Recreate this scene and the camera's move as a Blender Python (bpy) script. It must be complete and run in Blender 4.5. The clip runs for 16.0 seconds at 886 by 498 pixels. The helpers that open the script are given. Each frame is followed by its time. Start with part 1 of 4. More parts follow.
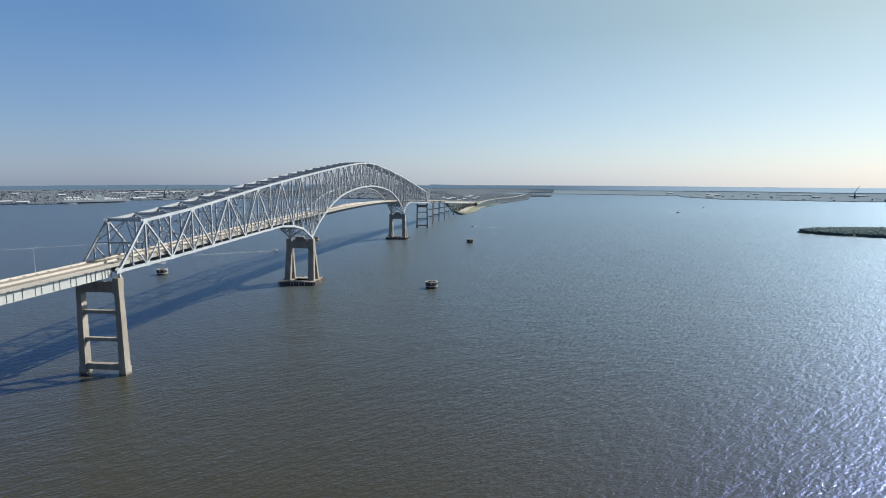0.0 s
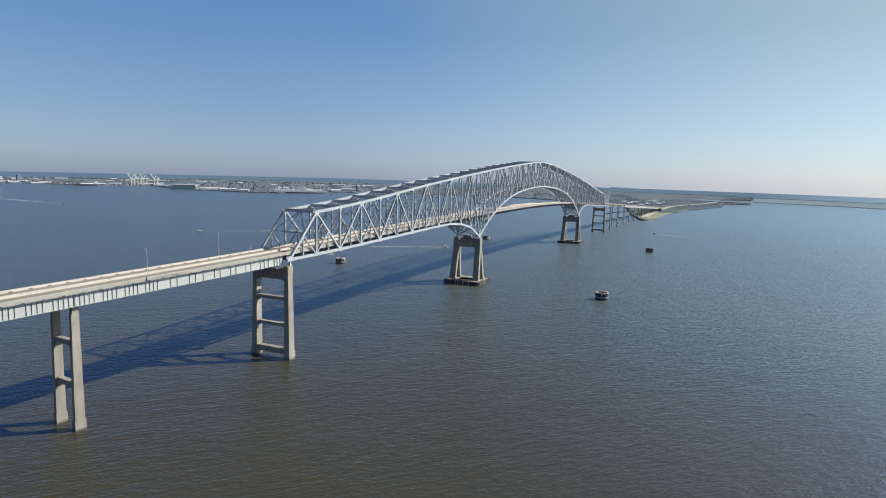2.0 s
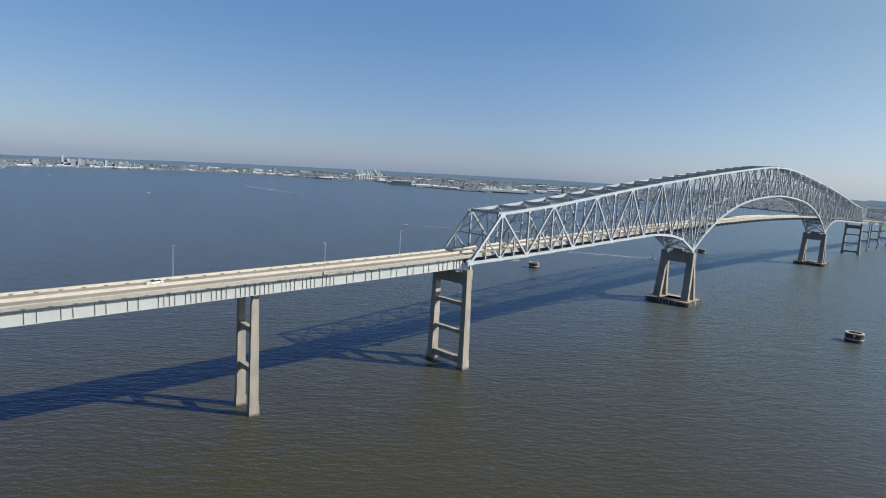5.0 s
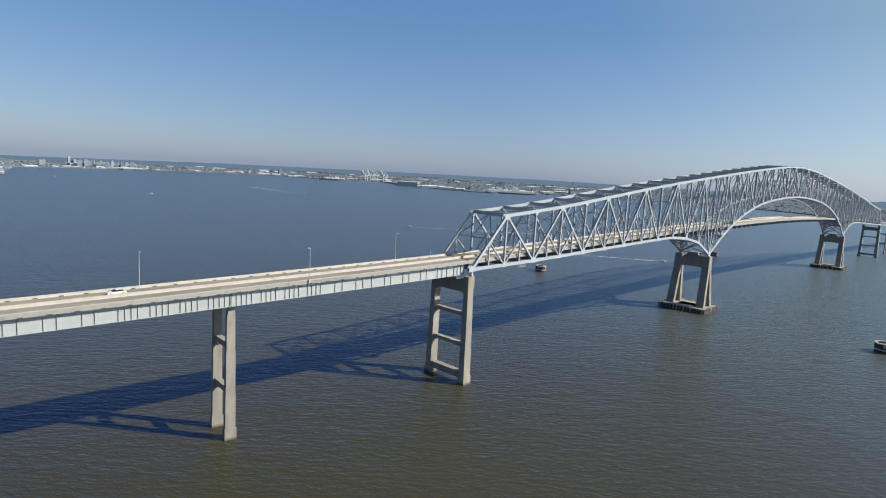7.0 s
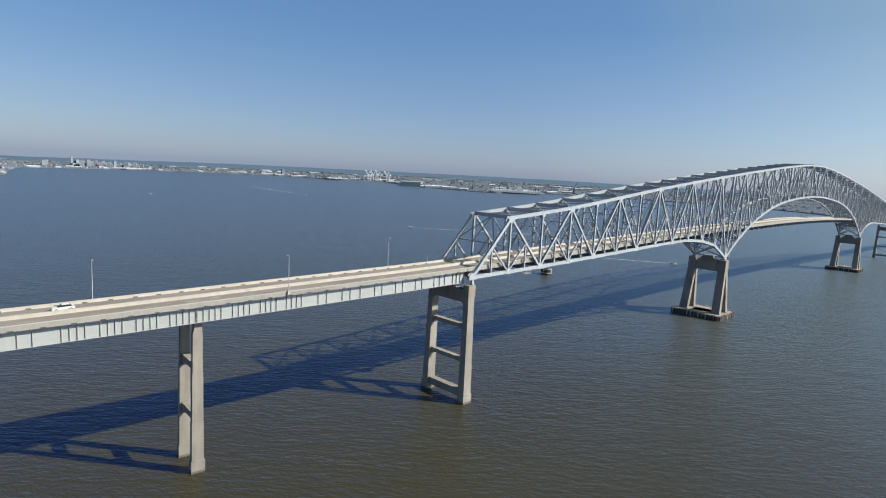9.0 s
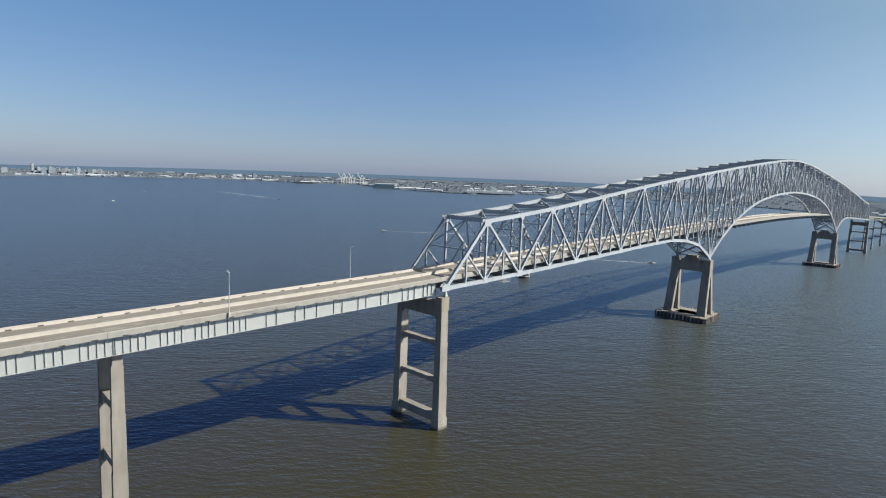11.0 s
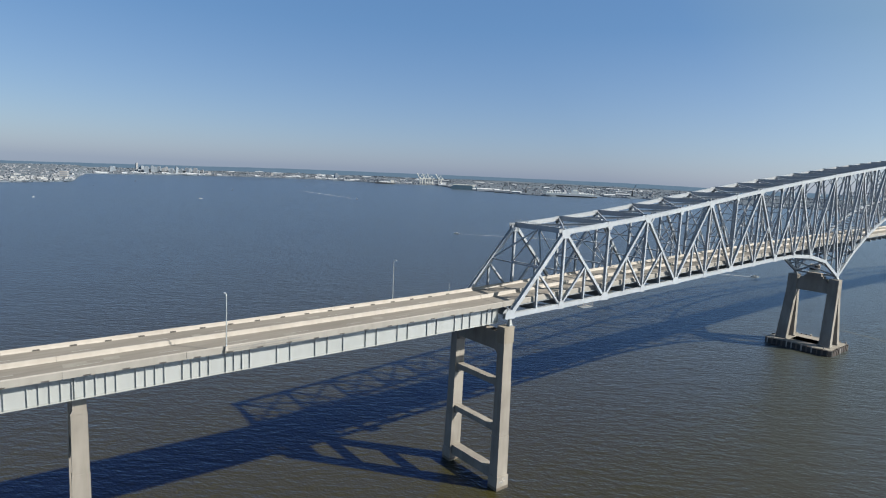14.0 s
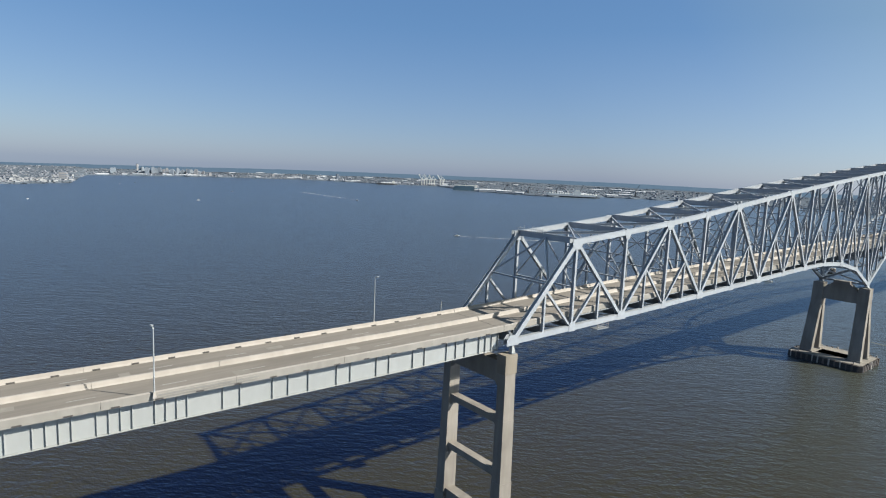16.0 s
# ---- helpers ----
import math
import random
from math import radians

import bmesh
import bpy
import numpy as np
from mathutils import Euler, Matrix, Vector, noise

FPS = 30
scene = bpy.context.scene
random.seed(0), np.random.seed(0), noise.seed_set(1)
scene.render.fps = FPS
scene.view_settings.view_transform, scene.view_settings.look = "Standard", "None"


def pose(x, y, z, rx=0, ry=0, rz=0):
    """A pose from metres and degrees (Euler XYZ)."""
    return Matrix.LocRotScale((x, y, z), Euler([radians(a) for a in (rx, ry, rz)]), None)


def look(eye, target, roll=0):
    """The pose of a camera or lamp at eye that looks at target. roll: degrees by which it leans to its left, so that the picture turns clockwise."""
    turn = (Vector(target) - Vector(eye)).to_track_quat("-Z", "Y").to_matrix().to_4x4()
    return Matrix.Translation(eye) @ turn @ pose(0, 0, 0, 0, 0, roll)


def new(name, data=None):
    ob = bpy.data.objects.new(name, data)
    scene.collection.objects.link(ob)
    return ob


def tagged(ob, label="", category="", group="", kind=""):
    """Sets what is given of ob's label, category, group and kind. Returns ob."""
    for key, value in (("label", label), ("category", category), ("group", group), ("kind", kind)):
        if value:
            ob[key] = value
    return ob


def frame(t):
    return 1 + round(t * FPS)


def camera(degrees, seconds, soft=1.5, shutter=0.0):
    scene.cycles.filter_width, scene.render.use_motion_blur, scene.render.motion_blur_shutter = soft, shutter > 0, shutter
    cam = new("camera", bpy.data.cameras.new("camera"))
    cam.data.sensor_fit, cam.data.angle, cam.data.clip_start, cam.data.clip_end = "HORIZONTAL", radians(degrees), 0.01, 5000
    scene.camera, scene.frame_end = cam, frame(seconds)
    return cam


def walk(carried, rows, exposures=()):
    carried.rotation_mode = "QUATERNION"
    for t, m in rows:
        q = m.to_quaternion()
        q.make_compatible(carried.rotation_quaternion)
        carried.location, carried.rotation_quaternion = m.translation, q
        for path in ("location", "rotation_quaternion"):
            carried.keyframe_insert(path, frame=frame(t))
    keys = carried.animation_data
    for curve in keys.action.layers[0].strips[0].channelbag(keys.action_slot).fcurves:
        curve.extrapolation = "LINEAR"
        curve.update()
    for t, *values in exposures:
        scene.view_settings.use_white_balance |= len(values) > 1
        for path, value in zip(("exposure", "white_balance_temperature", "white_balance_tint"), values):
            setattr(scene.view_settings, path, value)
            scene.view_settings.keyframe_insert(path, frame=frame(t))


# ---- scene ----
cam = camera(74.5, 16.0, 1.1)
PATH = [
    (0, (170.974, -230.630, 82.793), (170.704, -228.661, 82.562), -0.31),
    (0.5, (170.907, -225.113, 82.734), (170.508, -223.167, 82.501), 0.03),
    (1, (170.789, -219.665, 82.686), (170.219, -217.763, 82.453), 0.60),
    (1.5, (170.530, -214.453, 82.650), (169.736, -212.632, 82.413), 1.32),
    (2, (170.041, -209.647, 82.606), (169.206, -207.845, 82.369), 1.51),
    (2.5, (169.245, -205.211, 82.553), (168.320, -203.454, 82.312), 1.71),
    (3, (168.096, -200.926, 82.507), (166.995, -199.276, 82.260), 2.35),
    (3.5, (166.620, -196.684, 82.458), (165.481, -195.060, 82.209), 2.55),
    (4, (164.875, -192.423, 82.409), (163.669, -190.847, 82.156), 2.67),
    (4.5, (162.958, -188.092, 82.368), (161.597, -186.650, 82.106), 3.28),
    (4.7, (162.147, -186.365, 82.353), (160.760, -184.949, 82.091), 3.25),
    (7, (149.030, -168.280, 81.443), (147.619, -166.886, 81.184), 3.26),
    (7.5, (145.810, -164.331, 81.306), (144.396, -162.940, 81.046), 3.27),
    (8, (142.533, -160.369, 81.177), (141.117, -158.980, 80.917), 3.27),
    (8.5, (139.187, -156.389, 81.054), (137.769, -155.003, 80.795), 3.20),
    (9, (135.767, -152.382, 80.938), (134.348, -150.998, 80.678), 3.17),
    (9.5, (132.307, -148.375, 80.823), (130.929, -146.947, 80.567), 2.93),
    (12, (114.730, -126.907, 79.982), (113.369, -125.463, 79.732), 2.26),
    (12.5, (111.057, -122.114, 79.914), (109.692, -120.674, 79.664), 2.22),
    (13, (107.347, -117.310, 79.858), (105.854, -116.004, 79.601), 2.61),
    (13.5, (103.591, -112.610, 79.811), (102.058, -111.352, 79.552), 2.75),
    (14, (99.773, -108.146, 79.768), (98.231, -106.898, 79.510), 2.72),
    (14.5, (95.868, -103.913, 79.741), (94.324, -102.668, 79.484), 2.66),
    (15, (91.875, -99.845, 79.740), (90.330, -98.602, 79.483), 2.67),
    (15.5, (87.874, -95.943, 79.762), (86.328, -94.701, 79.507), 2.61),
    (16, (83.898, -92.173, 79.795), (82.351, -90.931, 79.539), 2.60),
]
walk(cam, [(t, look(eye, target, roll)) for t, eye, target, roll in PATH], [(0.0, 1.13, 5900, 6)])

# ---- light ----
SUN_AZ, SUN_EL = 50.4, 36.5
world = bpy.data.worlds.new("world")
scene.world = world
world.use_nodes = True
wt = world.node_tree
sky = wt.nodes.new("ShaderNodeTexSky")
sky.sky_type, sky.sun_disc = "NISHITA", False
sky.sun_elevation, sky.sun_rotation = radians(SUN_EL), radians(SUN_AZ)
sky.altitude, sky.air_density, sky.dust_density, sky.ozone_density = 80, 0.95, 0.75, 1.0
SUN_DIR = (math.sin(radians(SUN_AZ)) * math.cos(radians(SUN_EL)), math.cos(radians(SUN_AZ)) * math.cos(radians(SUN_EL)), math.sin(radians(SUN_EL)))


def sky_mix(factor, a, b):
    """A blend of two sky colours; a and b are colours or sockets."""
    m = wt.nodes.new("ShaderNodeMix")
    m.data_type = "RGBA"
    for key, value in (("Factor", factor), ("A", a), ("B", b)):
        if isinstance(value, (float, tuple)):
            m.inputs[key].default_value = value
        else:
            wt.links.new(value, m.inputs[key])
    return m.outputs["Result"]


# summer haze: grey low over the horizon, pale round the sun, blue elsewhere
around = wt.nodes.new("ShaderNodeTexCoord")
height = wt.nodes.new("ShaderNodeSeparateXYZ")
wt.links.new(around.outputs["Generated"], height.inputs[0])
low_down = wt.nodes.new("ShaderNodeMapRange")
low_down.inputs["From Min"].default_value, low_down.inputs["From Max"].default_value = 0.23, 0.0
wt.links.new(height.outputs["Z"], low_down.inputs["Value"])
sunward = wt.nodes.new("ShaderNodeVectorMath")
sunward.operation = "DOT_PRODUCT"
sunward.inputs[1].default_value = SUN_DIR
wt.links.new(around.outputs["Generated"], sunward.inputs[0])
aureole, veil = wt.nodes.new("ShaderNodeMapRange"), wt.nodes.new("ShaderNodeMapRange")
aureole.inputs["From Min"].default_value, aureole.inputs["From Max"].default_value = 0.27, 0.92
veil.inputs["From Min"].default_value, veil.inputs["From Max"].default_value = 0.05, 0.85
wt.links.new(sunward.outputs["Value"], aureole.inputs["Value"])
wt.links.new(sunward.outputs["Value"], veil.inputs["Value"])
upper = sky_mix(aureole.outputs["Result"], (1.15, 2.7, 5.6, 1), (6.0, 6.6, 3.9, 1))
lower = sky_mix(veil.outputs["Result"], (2.5, 3.3, 5.8, 1), (8.3, 9.0, 10.5, 1))
haze = sky_mix(low_down.outputs["Result"], upper, lower)
wt.links.new(sky_mix(0.45, sky.outputs["Color"], haze), wt.nodes["Background"].inputs["Color"])
wt.nodes["Background"].inputs["Strength"].default_value = 0.045
sun = new("sun", bpy.data.lights.new("sun", "SUN"))
sun.data.energy, sun.data.angle, sun.data.color = 5.0, radians(0.8), (1.0, 0.89, 0.73)
sun.matrix_world = look((900, 900, 1200), (900 - math.sin(radians(SUN_AZ)) * math.cos(radians(SUN_EL)),
                        900 - math.cos(radians(SUN_AZ)) * math.cos(radians(SUN_EL)), 1200 - math.sin(radians(SUN_EL))))


# ---- materials ----
def mat(name, low, high, rough=0.6, metal=0.0, grain=1.0, coarse=0.08, bump=0.0, streak=0.0, island=0.0, spread=0.5, along=0.0):
    """A surface between two colours, mottled at a fine and a coarse scale (per metre)."""
    m = bpy.data.materials.new(name)
    m.use_nodes = True
    n, l = m.node_tree.nodes, m.node_tree.links
    b = n["Principled BSDF"]
    b.inputs["Roughness"].default_value, b.inputs["Metallic"].default_value = rough, metal
    geo = n.new("ShaderNodeNewGeometry")
    fine, big = n.new("ShaderNodeTexNoise"), n.new("ShaderNodeTexNoise")
    fine.inputs["Scale"].default_value, fine.inputs["Detail"].default_value = grain, 6
    big.inputs["Scale"].default_value, big.inputs["Detail"].default_value = coarse, 4
    l.new(geo.outputs["Position"], big.inputs["Vector"])
    if streak or along:
        mp = n.new("ShaderNodeMapping")
        mp.inputs["Scale"].default_value = (1, 1 / (1 + along), 1 / (1 + streak))
        l.new(geo.outputs["Position"], mp.inputs["Vector"])
        l.new(mp.outputs["Vector"], fine.inputs["Vector"])
    else:
        l.new(geo.outputs["Position"], fine.inputs["Vector"])
    add = n.new("ShaderNodeMath")
    add.operation = "ADD"
    l.new(fine.outputs["Fac"], add.inputs[0])
    l.new(big.outputs["Fac"], add.inputs[1])
    last = add
    if island:
        more = n.new("ShaderNodeMath")
        more.operation = "MULTIPLY_ADD"
        l.new(geo.outputs["Random Per Island"], more.inputs[0])
        more.inputs[1].default_value = island
        l.new(add.outputs[0], more.inputs[2])
        last = more
    ramp = n.new("ShaderNodeMapRange")
    ramp.inputs["From Min"].default_value = 1.0 - spread
    ramp.inputs["From Max"].default_value = 1.0 + spread + island
    l.new(last.outputs[0], ramp.inputs["Value"])
    mix = n.new("ShaderNodeMix")
    mix.data_type = "RGBA"
    mix.inputs["A"].default_value, mix.inputs["B"].default_value = (*low, 1), (*high, 1)
    l.new(ramp.outputs["Result"], mix.inputs["Factor"])
    l.new(mix.outputs["Result"], b.inputs["Base Color"])
    if bump:
        bp = n.new("ShaderNodeBump")
        bp.inputs["Strength"].default_value, bp.inputs["Distance"].default_value = bump, 0.05
        l.new(fine.outputs["Fac"], bp.inputs["Height"])
        l.new(bp.outputs["Normal"], b.inputs["Normal"])
    return m


STEEL = mat("painted_steel", (0.205, 0.22, 0.245), (0.29, 0.305, 0.33), 0.45, 0.0, 0.9, 0.06, 0.1)
GIRDER = mat("girder_paint", (0.242, 0.250, 0.250), (0.289, 0.296, 0.296), 0.45, 0.0, 0.8, 0.05, 0.05, 3)
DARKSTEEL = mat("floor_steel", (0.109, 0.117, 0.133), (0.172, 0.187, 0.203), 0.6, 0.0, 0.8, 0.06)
CONCRETE = mat("pier_concrete", (0.122, 0.108, 0.094), (0.222, 0.202, 0.178), 0.85, 0.0, 0.55, 0.12, 0.4, 5, spread=0.36)
WETBAND = mat("tide_stain", (0.055, 0.047, 0.035), (0.125, 0.101, 0.078), 0.6, 0.0, 0.8, 0.2, 0.3)
BARRIER = mat("barrier_concrete", (0.228, 0.207, 0.187), (0.338, 0.311, 0.286), 0.8, 0.0, 0.6, 0.09, 0.2, 2)
ROAD = mat("worn_deck", (0.109, 0.096, 0.082), (0.193, 0.173, 0.151), 0.85, 0.0, 1.1, 0.05, 0.1, along=14)
FASCIA = mat("weathered_fascia", (0.172, 0.161, 0.146), (0.258, 0.244, 0.226), 0.9, 0.0, 0.7, 0.07, 0.2, 5)
PATCH = mat("road_patch", (0.140, 0.129, 0.109), (0.211, 0.195, 0.172), 0.85, 0.0, 0.8, 0.3)
PAINT = mat("lane_paint", (0.204, 0.195, 0.183), (0.289, 0.280, 0.263), 0.7, 0.0, 1.5, 0.2)
SLOT = mat("slot_dark", (0.023, 0.023, 0.023), (0.055, 0.047, 0.043), 0.8)
TIMBER = mat("fender_timber", (0.039, 0.031, 0.027), (0.109, 0.086, 0.074), 0.8, 0.0, 0.7, 0.15, 0.4, 4)
POLE = mat("galvanised", (0.351, 0.367, 0.374), (0.468, 0.484, 0.491), 0.4, 0.5, 3)


def matt(m):
    """No sheen: leaves, soil and rough roofs."""
    m.node_tree.nodes["Principled BSDF"].inputs["Specular IOR Level"].default_value = 0.0
    return m


def mesh(name, verts, faces, material, parent=None, label="", smooth=False):
    me = bpy.data.meshes.new(name)
    me.from_pydata([tuple(v) for v in verts], [], faces)
    me.materials.append(material)
    if smooth:
        me.polygons.foreach_set("use_smooth", [True] * len(me.polygons))
    ob = new(name, me)
    ob.parent = parent
    if label:
        tagged(ob, label)
    return ob


def thing(name, label, category, group="", kind="", at=(0, 0, 0)):
    ob = new(name)
    ob.location = at
    return tagged(ob, label, category, group, kind)


CUBE = [(0, 1, 3, 2), (4, 6, 7, 5), (0, 4, 5, 1), (2, 3, 7, 6), (0, 2, 6, 4), (1, 5, 7, 3)]


class Solid:
    """Gathers blocks, prisms and tubes into one list of vertices and faces."""

    def __init__(self):
        self.v, self.f = [], []

    def add(self, verts, faces):
        k = len(self.v)
        self.v += [tuple(p) for p in verts]
        self.f += [tuple(i + k for i in q) for q in faces]
        return self

    def box(self, x0, x1, y0, y1, z0, z1):
        return self.add([(x, y, z) for x in (x0, x1) for y in (y0, y1) for z in (z0, z1)], CUBE)

    def frustum(self, low, high, z0, z1):
        """low and high: x0, x1, y0, y1 at the heights z0 and z1."""
        a, b = low, high
        return self.add([(a[0], a[2], z0), (b[0], b[2], z1), (a[0], a[3], z0), (b[0], b[3], z1),
                         (a[1], a[2], z0), (b[1], b[2], z1), (a[1], a[3], z0), (b[1], b[3], z1)], CUBE)

    def bar(self, a, b, w, h, up=(0, 0, 1)):
        """A straight bar from a to b, w wide and h deep."""
        a, b = Vector(a), Vector(b)
        d = (b - a).normalized()
        s = d.cross(Vector(up))
        if s.length < 1e-3:
            s = d.cross(Vector((0, 1, 0)))
        s.normalize()
        u = s.cross(d)
        return self.add([p + s * (i * w / 2) + u * (j * h / 2) for p in (a, b) for i in (-1, 1) for j in (-1, 1)], CUBE)

    def girder(self, a, b, w, h, t, up=(1, 0, 0)):
        """An H-shaped member: two flanges, w apart, joined by a web."""
        a, b = Vector(a), Vector(b)
        d = (b - a).normalized()
        s = Vector(up)
        s = (s - d * s.dot(d)).normalized()
        for k in (-1, 1):
            o = s * (k * (w / 2 - t / 2))
            self.bar(a + o, b + o, h, t, s)
        return self.bar(a, b, h * 0.5, w - 2 * t, s)

    def tube(self, a, b, r0, r1, n=8, caps=True):
        a, b = Vector(a), Vector(b)
        d = (b - a).normalized()
        s = d.cross(Vector((0, 0, 1)))
        if s.length < 1e-3:
            s = Vector((1, 0, 0))
        s.normalize()
        u = s.cross(d)
        ring = [(math.cos(2 * math.pi * i / n), math.sin(2 * math.pi * i / n)) for i in range(n)]
        verts = [a + (s * c + u * q) * r0 for c, q in ring] + [b + (s * c + u * q) * r1 for c, q in ring]
        faces = [(i, (i + 1) % n, n + (i + 1) % n, n + i) for i in range(n)]
        if caps:
            faces += [tuple(range(n - 1, -1, -1)), tuple(range(n, 2 * n))]
        return self.add(verts, faces)

    def prism(self, profile, axis, a, b):
        """A convex outline, swept along x or y from a to b. Outline points are (y, z) or (x, z)."""
        n = len(profile)
        if axis == "x":
            verts = [(a, p, q) for p, q in profile] + [(b, p, q) for p, q in profile]
        else:
            verts = [(p, a, q) for p, q in profile] + [(p, b, q) for p, q in profile]
        return self.add(verts, [(i, (i + 1) % n, n + (i + 1) % n, n + i) for i in range(n)] + [tuple(range(n - 1, -1, -1)), tuple(range(n, 2 * n))])

    def done(self, name, material, parent=None, label="", smooth=False):
        return mesh(name, self.v, self.f, material, parent, label, smooth)


def curve(x, table):
    """A smooth line through the (x, z) rows of a table."""
    xs, zs = [p[0] for p in table], [p[1] for p in table]
    k = min(max(sum(1 for q in xs if q <= x) - 1, 0), len(xs) - 2)
    h = xs[k + 1] - xs[k]
    t = min(max((x - xs[k]) / h, 0), 1)

    def slope(i):
        lo, hi = max(i - 1, 0), min(i + 1, len(xs) - 1)
        return (zs[hi] - zs[lo]) / (xs[hi] - xs[lo])
    m0, m1 = slope(k) * h, slope(k + 1) * h
    return (2 * t ** 3 - 3 * t ** 2 + 1) * zs[k] + (t ** 3 - 2 * t ** 2 + t) * m0 + (3 * t ** 2 - 2 * t ** 3) * zs[k + 1] + (t ** 3 - t ** 2) * m1


# ---- the lie of the water and the far country ----
CX, CY, EYE = 140.0, -155.0, 81.0
DIP = [(-180, 0.55), (-95, 0.80), (-88, 0.78), (-66, 0.48), (-45, 0.42), (-34, 0.32), (-20, 0.30), (-7, 0.36), (9, 0.50), (27, 0.72), (40, 0.72), (180, 0.55)]
SHORE = [(-180, 4200), (-95, 3000), (-87.4, 3005), (-82.9, 3286), (-82.0, 6300), (-75.3, 7000), (-61.2, 6650), (-56.8, 5650), (-51.9, 6000), (-49.9, 4571), (-44.8, 3700),
         (-41, 3480), (-36.3, 3950), (-28, 3900), (-20, 3785), (-11.7, 3138), (-7, 2493), (-6.2, 1640), (-5.3, 1450), (-4.4, 1440), (-3.75, 1490), (-3.35, 1800), (-2.65, 2180), (-0.3, 2900), (0.9, 3300), (1.15, 4250),
         (3.1, 4293), (3.3, 5687), (12.3, 5411), (14.9, 5489), (15.2, 4817), (18.6, 4168), (29.9, 4261), (60, 4500), (180, 4200)]


def lerp(x, table):
    return float(np.interp(x, [p[0] for p in table], [p[1] for p in table]))


def squeeze(D):
    """Far distances drawn in, so that the farthest country lies within the camera's reach."""
    return D if D < 2000 else 2000 + 2600 * (1 - math.exp(-(D - 2000) / 2600))


def far(az, D, up=0.0):
    """The place at an azimuth and a true distance from the middle of the flight; up in true metres."""
    d = squeeze(D)
    k = min(max((d - 700) / 1800, 0), 1)
    z = EYE * (1 - d / D) - d * math.tan(radians(lerp(az, DIP))) * k * k * (3 - 2 * k) + up * d / D
    return Vector((CX + d * math.sin(radians(az)), CY + d * math.cos(radians(az)), z))


